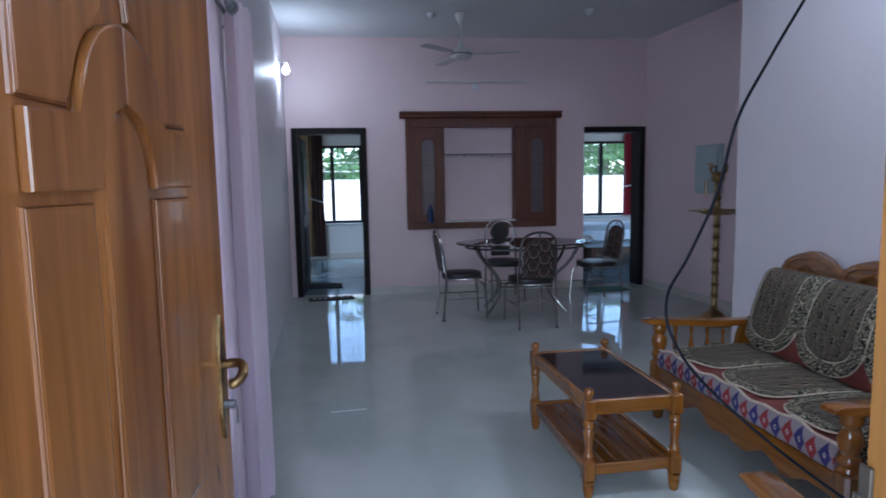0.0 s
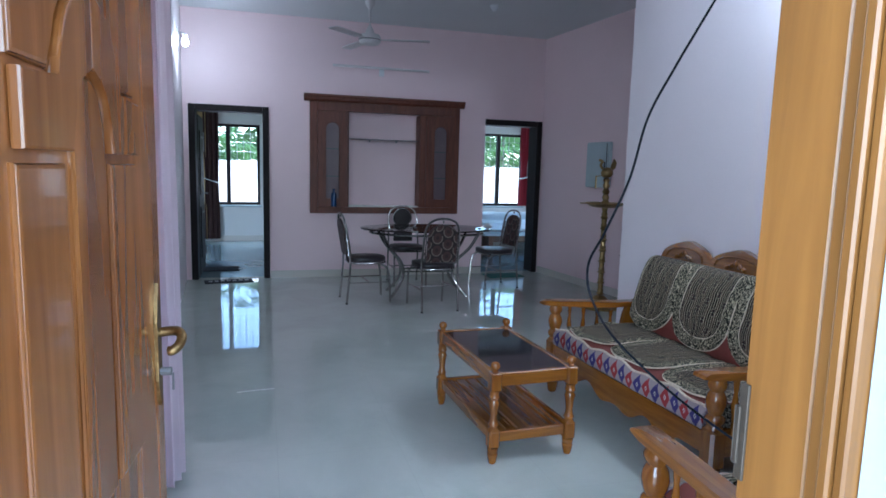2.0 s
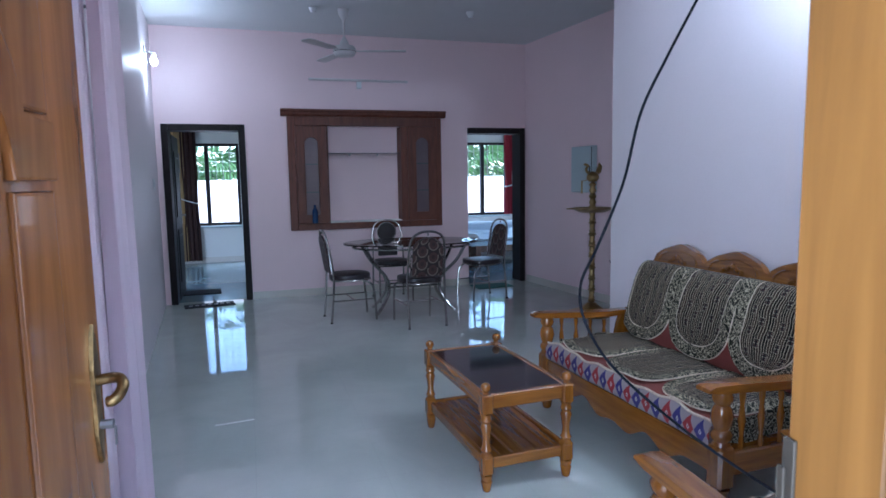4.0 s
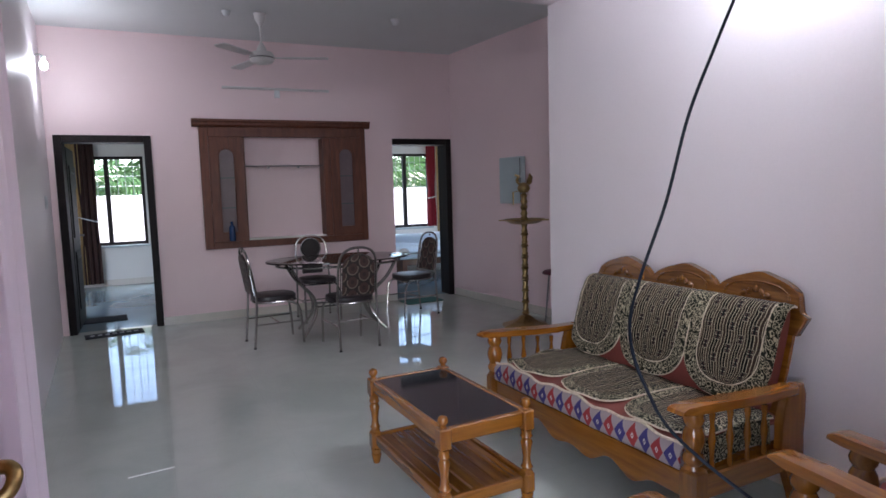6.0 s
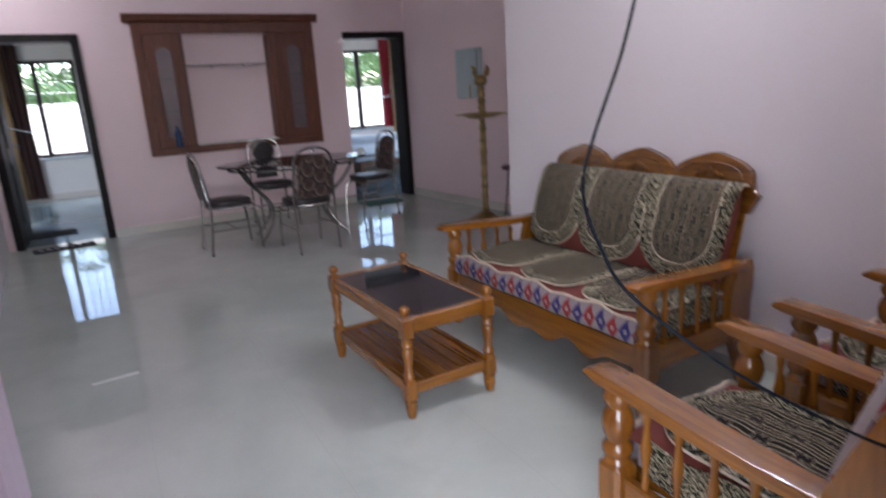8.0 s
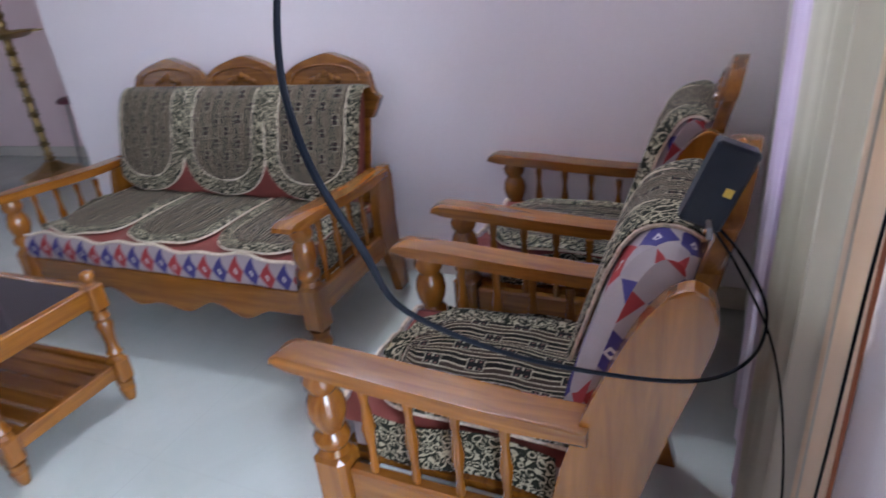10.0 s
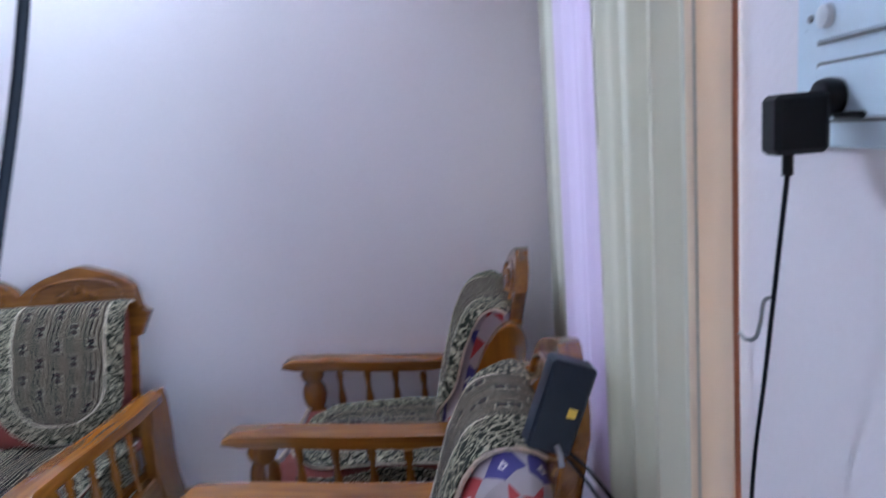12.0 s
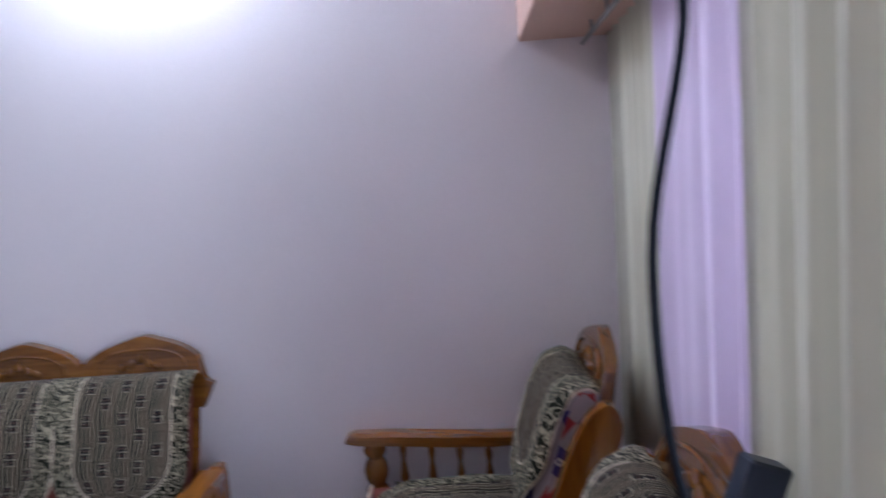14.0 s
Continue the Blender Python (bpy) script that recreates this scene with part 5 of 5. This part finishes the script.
    def top(u, v):
        y = 0.094 + 0.55 * v
        bulge = 0.014 * math.sin(math.pi * v) * (0.6 + 0.4 * abs(math.sin(math.pi * seats * (u + 1) / 2)))
        edge = -0.02 * max(0, abs(u) - 0.9) / 0.1
        dip = (0.007 * math.sin(9 * u + 2) + 0.005 * math.sin(21 * u)) * (1 - v)
        return (u * cwid, y, 0.401 + bulge + edge + dip)
    part("cushion_top", sheet(top, lin(-1, 1, 20 * seats + 1), lin(0, 1, 14), -0.01), MAROON, ob, "maroon cushion top", True)
    part("cushion_core", boxes((-cwid + 0.008, 0.11, 0.298, cwid - 0.008, 0.63, 0.39), bevel=0.012), DIAMOND, ob)
    for s in (-1, 1):
        def flap(u, v, s=s):
            return (s * (cwid + 0.003 + 0.006 * v), 0.16 + 0.40 * u, 0.412 - 0.10 * v - 0.012 * math.sin(7 * u))
        part("throw_flap", sheet(flap, lin(0, 1, 12), lin(0, 1, 5), 0.004 * s, lambda u, v: (u * 0.4, v * 0.1)), BORDER, ob, "scroll border of the throw hanging at the side", True)
    piping = [Vector(front(u, 1.0)) + Vector((0, -0.004, 0.006)) for u in lin(-1, 1, 30 * seats + 1)]
    part("piping", tube(piping, 0.006, 6), CORD_EDGE, ob, "", True)

    # back cushion, full in the middle and rounded all round
    round_r, round_v = 0.066, 0.135

    def swell(x):
        q = max(0.0, (abs(x) / cwid - 0.78) / 0.23)
        return max(0.3, 1 - q ** 2.2) ** 0.5

    def backpad(u, a):
        c_, s_ = math.cos(a), math.sin(a)
        e = swell(u * cwid)
        out = -0.008 + round_r * e * math.copysign(abs(s_) ** 0.75, s_) + 0.012 * e * max(0, s_)
        v = 0.5 + 0.51 * (0.9 + 0.1 * e) * math.copysign(abs(c_) ** 0.55, c_)
        y, z = back_at(v, out)
        return (u * (cwid - (0.05 if seats > 1 else 0.004)), y, z + 0.006 * math.sin(13 * u + 2) * (c_ > 0))
    pad = sheet(backpad, lin(-1, 1, 18 * seats + 1), lin(0, 2 * math.pi, 41), 0.003, lambda u, a: (u * cwid / 0.10 + 10, a * 1.4))
    for e_ in (-1, 1):
        ring = [pad.verts.new(backpad(e_, a)) for a in lin(0, 2 * math.pi, 41)[:-1]]
        f = pad.faces.new(ring)
        lay = pad.loops.layers.uv.active
        for lp in f.loops:
            lp[lay].uv = (lp.vert.co.y / 0.10 + 3, lp.vert.co.z / 0.10)
    part("back_cushion", pad, DIAMOND if seats == 1 else MAROON, ob, "patterned back cushion" if seats == 1 else "maroon back cushion", True)
    # throws, one on each back and one on each seat
    tw = 2 * cwid / seats * (1.0 if seats > 1 else 0.97)
    for k in range(seats):
        cx = -cwid + 2 * cwid * (k + 0.5) / seats

        def on_back(x, s, k=k):
            # over the top edge first, then down the face; past the end it turns back round the side
            lim = cwid - 0.05 * (seats > 1)
            past = max(0.0, abs(x) - lim)
            x = math.copysign(min(abs(x), lim) + 0.35 * past, x)
            r = (round_r + 0.008) * swell(x)
            turn = 0.135
            ripple = 0.004 * math.sin(38 * (x + k)) + 0.003 * math.sin(17 * s + 3 * k)
            if s < turn:
                q = -0.5 + (math.pi / 2 + 0.5) * s / turn
                v, out = 1 - round_v + round_v * math.cos(q) * 1.06, -0.008 + r * math.sin(q) + ripple * max(0, math.sin(q))
            else:
                v, out = 1 - round_v - (s - turn) / 0.48, -0.008 + r + ripple
                out += 0.014 * math.sin(math.pi * max(0, min(1, (1 - v) * 1.1))) * min(1, (s - turn) / 0.06) + 0.004
            y, z = back_at(v, out - 0.55 * past)
            return (x, y, z + 0.004)
        fit = 0.988 if seats > 1 else 1.0
        throw(ob, cx * fit - slip, tw * fit - 1.2 * slip, on_back, 0.535 if seats > 1 else 0.49, -1, "back_throw", 0.06 if seats > 1 else 0.095)

        def on_seat(x, s, k=k):
            y = 0.60 - s
            u = x / cwid
            v = max(0.0, (y - 0.094) / 0.55)
            p = top(max(-1, min(1, u)), v)
            drop = 0.0 if y > 0.094 else (0.094 - y) * 1.2
            return (x, max(y, 0.062), p[2] + 0.012 + 0.003 * math.sin(30 * x + 9 * s) - drop)
        throw(ob, cx, tw * 0.94, on_seat, 0.50, -1, "seat_throw", 0.048)
    return ob


teak_seat("sofa", pose(1.65, 2.845, 0, 0, 0, -88.4), 1.43, 3, "three-seat carved teak sofa with striped throws, against the wall", "sofa", "carved teak sofa set")
teak_seat("armchair", pose(1.39, 1.725, 0, 0, 0, 180), 0.60, 1, "carved teak armchair with its throw slipped off the diamond-print cushion", "armchair", "carved teak sofa set", 0.06)
teak_seat("armchair", pose(2.235, 1.735, 0, 0, 0, 180), 0.60, 1, "carved teak armchair with striped throw, in the room corner", "armchair", "carved teak sofa set")


# ---- coffee table ----
def coffee_table():
    ob = thing("coffee_table", pose(1.187, 3.115, 0, 0, 0, 2.2) @ Matrix.Diagonal((1, 1.08, 1.055, 1)), "teak coffee table with black glass top and slatted shelf", "coffee table")
    hx, hy = 0.205, 0.365
    leg = [(0.016, 0), (0.02, 0.008), (0.024, 0.03), (0.027, 0.045), (0.022, 0.052), (0.027, 0.06), (0.028, 0.075)]
    shaft = [(0.026, 0.165), (0.02, 0.175), (0.027, 0.185), (0.02, 0.197), (0.017, 0.225), (0.022, 0.265), (0.027, 0.29), (0.02, 0.305), (0.027, 0.317), (0.022, 0.33), (0.026, 0.345)]
    knob = [(0.016, 0.433), (0.012, 0.44), (0.021, 0.45), (0.024, 0.462), (0.019, 0.475), (0.006, 0.481)]
    for sx in (-1, 1):
        for sy in (-1, 1):
            l = part("leg", lathe(leg, 12, pose(sx * hx, sy * hy, 0)), TEAK, ob, "turned teak leg", True)
            b = bmesh.new()
            box(b, sx * hx - 0.028, sy * hy - 0.028, 0.076, sx * hx + 0.028, sy * hy + 0.028, 0.164, 0.009)
            part("lower_block", b, TEAK, l)
            part("shaft", lathe(shaft, 12, pose(sx * hx, sy * hy, 0)), TEAK, l, "", True)
            b = bmesh.new()
            box(b, sx * hx - 0.027, sy * hy - 0.027, 0.346, sx * hx + 0.027, sy * hy + 0.027, 0.432, 0.006)
            part("upper_block", b, TEAK, l)
            part("knob", lathe(knob, 12, pose(sx * hx, sy * hy, 0)), TEAK, l, "", True)
    for sx in (-1, 1):
        part("top_rail", boxes((sx * hx - 0.014, -hy + 0.028, 0.365, sx * hx + 0.014, hy - 0.028, 0.428), bevel=0.004), TEAK_Y, ob)
        part("shelf_rail", boxes((sx * hx - 0.012, -hy + 0.029, 0.10, sx * hx + 0.012, hy - 0.029, 0.15), bevel=0.004), TEAK_Y, ob)
    for sy in (-1, 1):
        part("top_rail", boxes((-hx + 0.028, sy * hy - 0.014, 0.365, hx - 0.028, sy * hy + 0.014, 0.428), bevel=0.004), TEAK_X, ob)
        part("shelf_rail", boxes((-hx + 0.029, sy * hy - 0.012, 0.10, hx - 0.029, sy * hy + 0.012, 0.15), bevel=0.004), TEAK_X, ob)
    part("glass_top", boxes((-hx + 0.016, -hy + 0.016, 0.414, hx - 0.016, hy - 0.016, 0.424), bevel=0.002), BLACK_GLASS, ob, "black glass top")
    n = 6
    wd = (2 * hx - 0.03) / n
    for k in range(n):
        x = -hx + 0.015 + k * wd
        part("shelf_slat", boxes((x + 0.004, -hy + 0.013, 0.127, x + wd - 0.004, hy - 0.013, 0.142), bevel=0.003), TEAK_Y, ob)
    return ob


coffee_table()

# ---- switchboard, adapter, wires ----
sb = thing("switchboard", pose(0, 0, 0), "pale blue-white wall switchboard with blank modules", "switchboard")
part("plate", boxes((0.797, 0.702, 1.318, 0.970, 0.708, 1.58), bevel=0.002), SWITCH_PLASTIC, sb)
for k in range(4):
    z = 1.340 + 0.060 * k
    m = part("module", boxes((0.822, 0.7085, z, 0.932, 0.712, z + 0.042), bevel=0.002), SWITCH_PLASTIC, sb)
    part("seam", boxes((0.819, 0.7082, z - 0.0025, 0.935, 0.7094, z + 0.0445)), GREY_LINE, m)
    if k:
        part("regulator_knob", lathe([(0.009, 0), (0.0085, 0.005), (0.005, 0.007)], 14, pose(0.916, 0.7122, z + 0.018, -90, 0, 0)), WHITE_PLASTIC, m, "small white round knob", True)
    part("screw", lathe([(0.003, 0), (0.003, 0.002)], 8, pose(0.945, 0.709, z + 0.02, -90, 0, 0)), STEEL, m)
ad = thing("power_adapter", pose(0, 0, 0), "black plug-in power adapter on the switchboard", "adapter")
part("body", boxes((0.881, 0.726, 1.317, 0.909, 0.766, 1.362), bevel=0.004), BLACK_PLASTIC, ad)
part("plug", lathe([(0.014, 0), (0.015, 0.008), (0.013, 0.014)], 14, pose(0.900, 0.713, 1.357, -90, 0, 0)), BLACK_PLASTIC, ad, "", True)
# thin black bar along the lower edge of the lowest module
part("dark_bar", tube([(0.893, 0.7175, 1.343), (0.862, 0.7165, 1.343)], 0.0028, 6), BLACK_PLASTIC, ad)
part("strain_relief", tube([(0.893, 0.752, 1.317), (0.893, 0.752, 1.301)], 0.004, 8), BLACK_PLASTIC, ad)
lead = smooth_path([(0.893, 0.752, 1.302), (0.903, 0.752, 1.25), (0.93, 0.75, 1.13), (0.962, 0.748, 0.98), (0.985, 0.745, 0.7), (1.0, 0.75, 0.3), (1.03, 0.75, 0.05), (1.06, 0.755, 0.3), (1.12, 0.765, 0.55), (1.15, 0.80, 0.74), (1.17, 0.86, 0.86), (1.18, 0.905, 0.925)], 6)
tagged(part("adapter_lead", tube(lead, 0.002, 7), RUBBER, None, "", True), "thin black lead hanging from the power adapter", "cable")
wire = smooth_path([(1.088, 0.708, 1.925), (1.09, 0.71, 1.5), (1.085, 0.712, 1.2), (1.077, 0.712, 0.85), (1.07, 0.71, 0.4), (1.07, 0.71, 0.01)], 6)
tagged(part("orange_wire", tube(wire, 0.0035, 6), ORANGE_WIRE, None, "", True), "orange-brown wire running down beside the curtain", "wire")
hook = smooth_path([(1.024, 0.699, 1.165), (1.024, 0.709, 1.162), (1.025, 0.712, 1.14), (1.029, 0.715, 1.122), (1.04, 0.719, 1.116), (1.052, 0.722, 1.12)], 5)
tagged(part("wall_hook", tube(hook, 0.0022, 7), STEEL, None, "", True), "bent steel wall hook beside the curtain", "hook")

dev = thing("adapter_box", pose(1.19, 0.924, 0.925, 21, 0, 6), "dark navy-black adapter box lying on the armchair back", "power box")
part("case", boxes((-0.019, -0.031, 0.0, 0.019, 0.031, 0.128), bevel=0.004), NAVY_PLASTIC, dev)
part("label", boxes((-0.0205, -0.020, 0.056, -0.0192, -0.008, 0.069)), YELLOW, dev, "small yellow label")
part("lead_stub", tube([(-0.019, -0.008, 0.014), (-0.03, -0.012, 0.008), (-0.034, -0.018, -0.006)], 0.004, 7), STEEL, dev)

CABLE = [(1.22, 1.25, 2.33), (1.02, 1.21, 2.03), (0.809, 1.173, 1.718), (0.738, 1.159, 1.613), (0.682, 1.152, 1.516), (0.665, 1.176, 1.395), (0.615, 1.176, 1.285), (0.555, 1.13, 1.225), (0.55, 1.095, 1.16), (0.627, 1.105, 1.064), (0.767, 1.037, 0.937), (0.93, 0.905, 0.827), (1.06, 0.835, 0.79), (1.15, 0.82, 0.815), (1.185, 0.86, 0.88), (1.188, 0.905, 0.93)]
tagged(part("hanging_cable", tube(smooth_path(CABLE, 8), 0.0025, 8), RUBBER, None, "", True), "thick black cable hanging from above to the armchair", "cable")
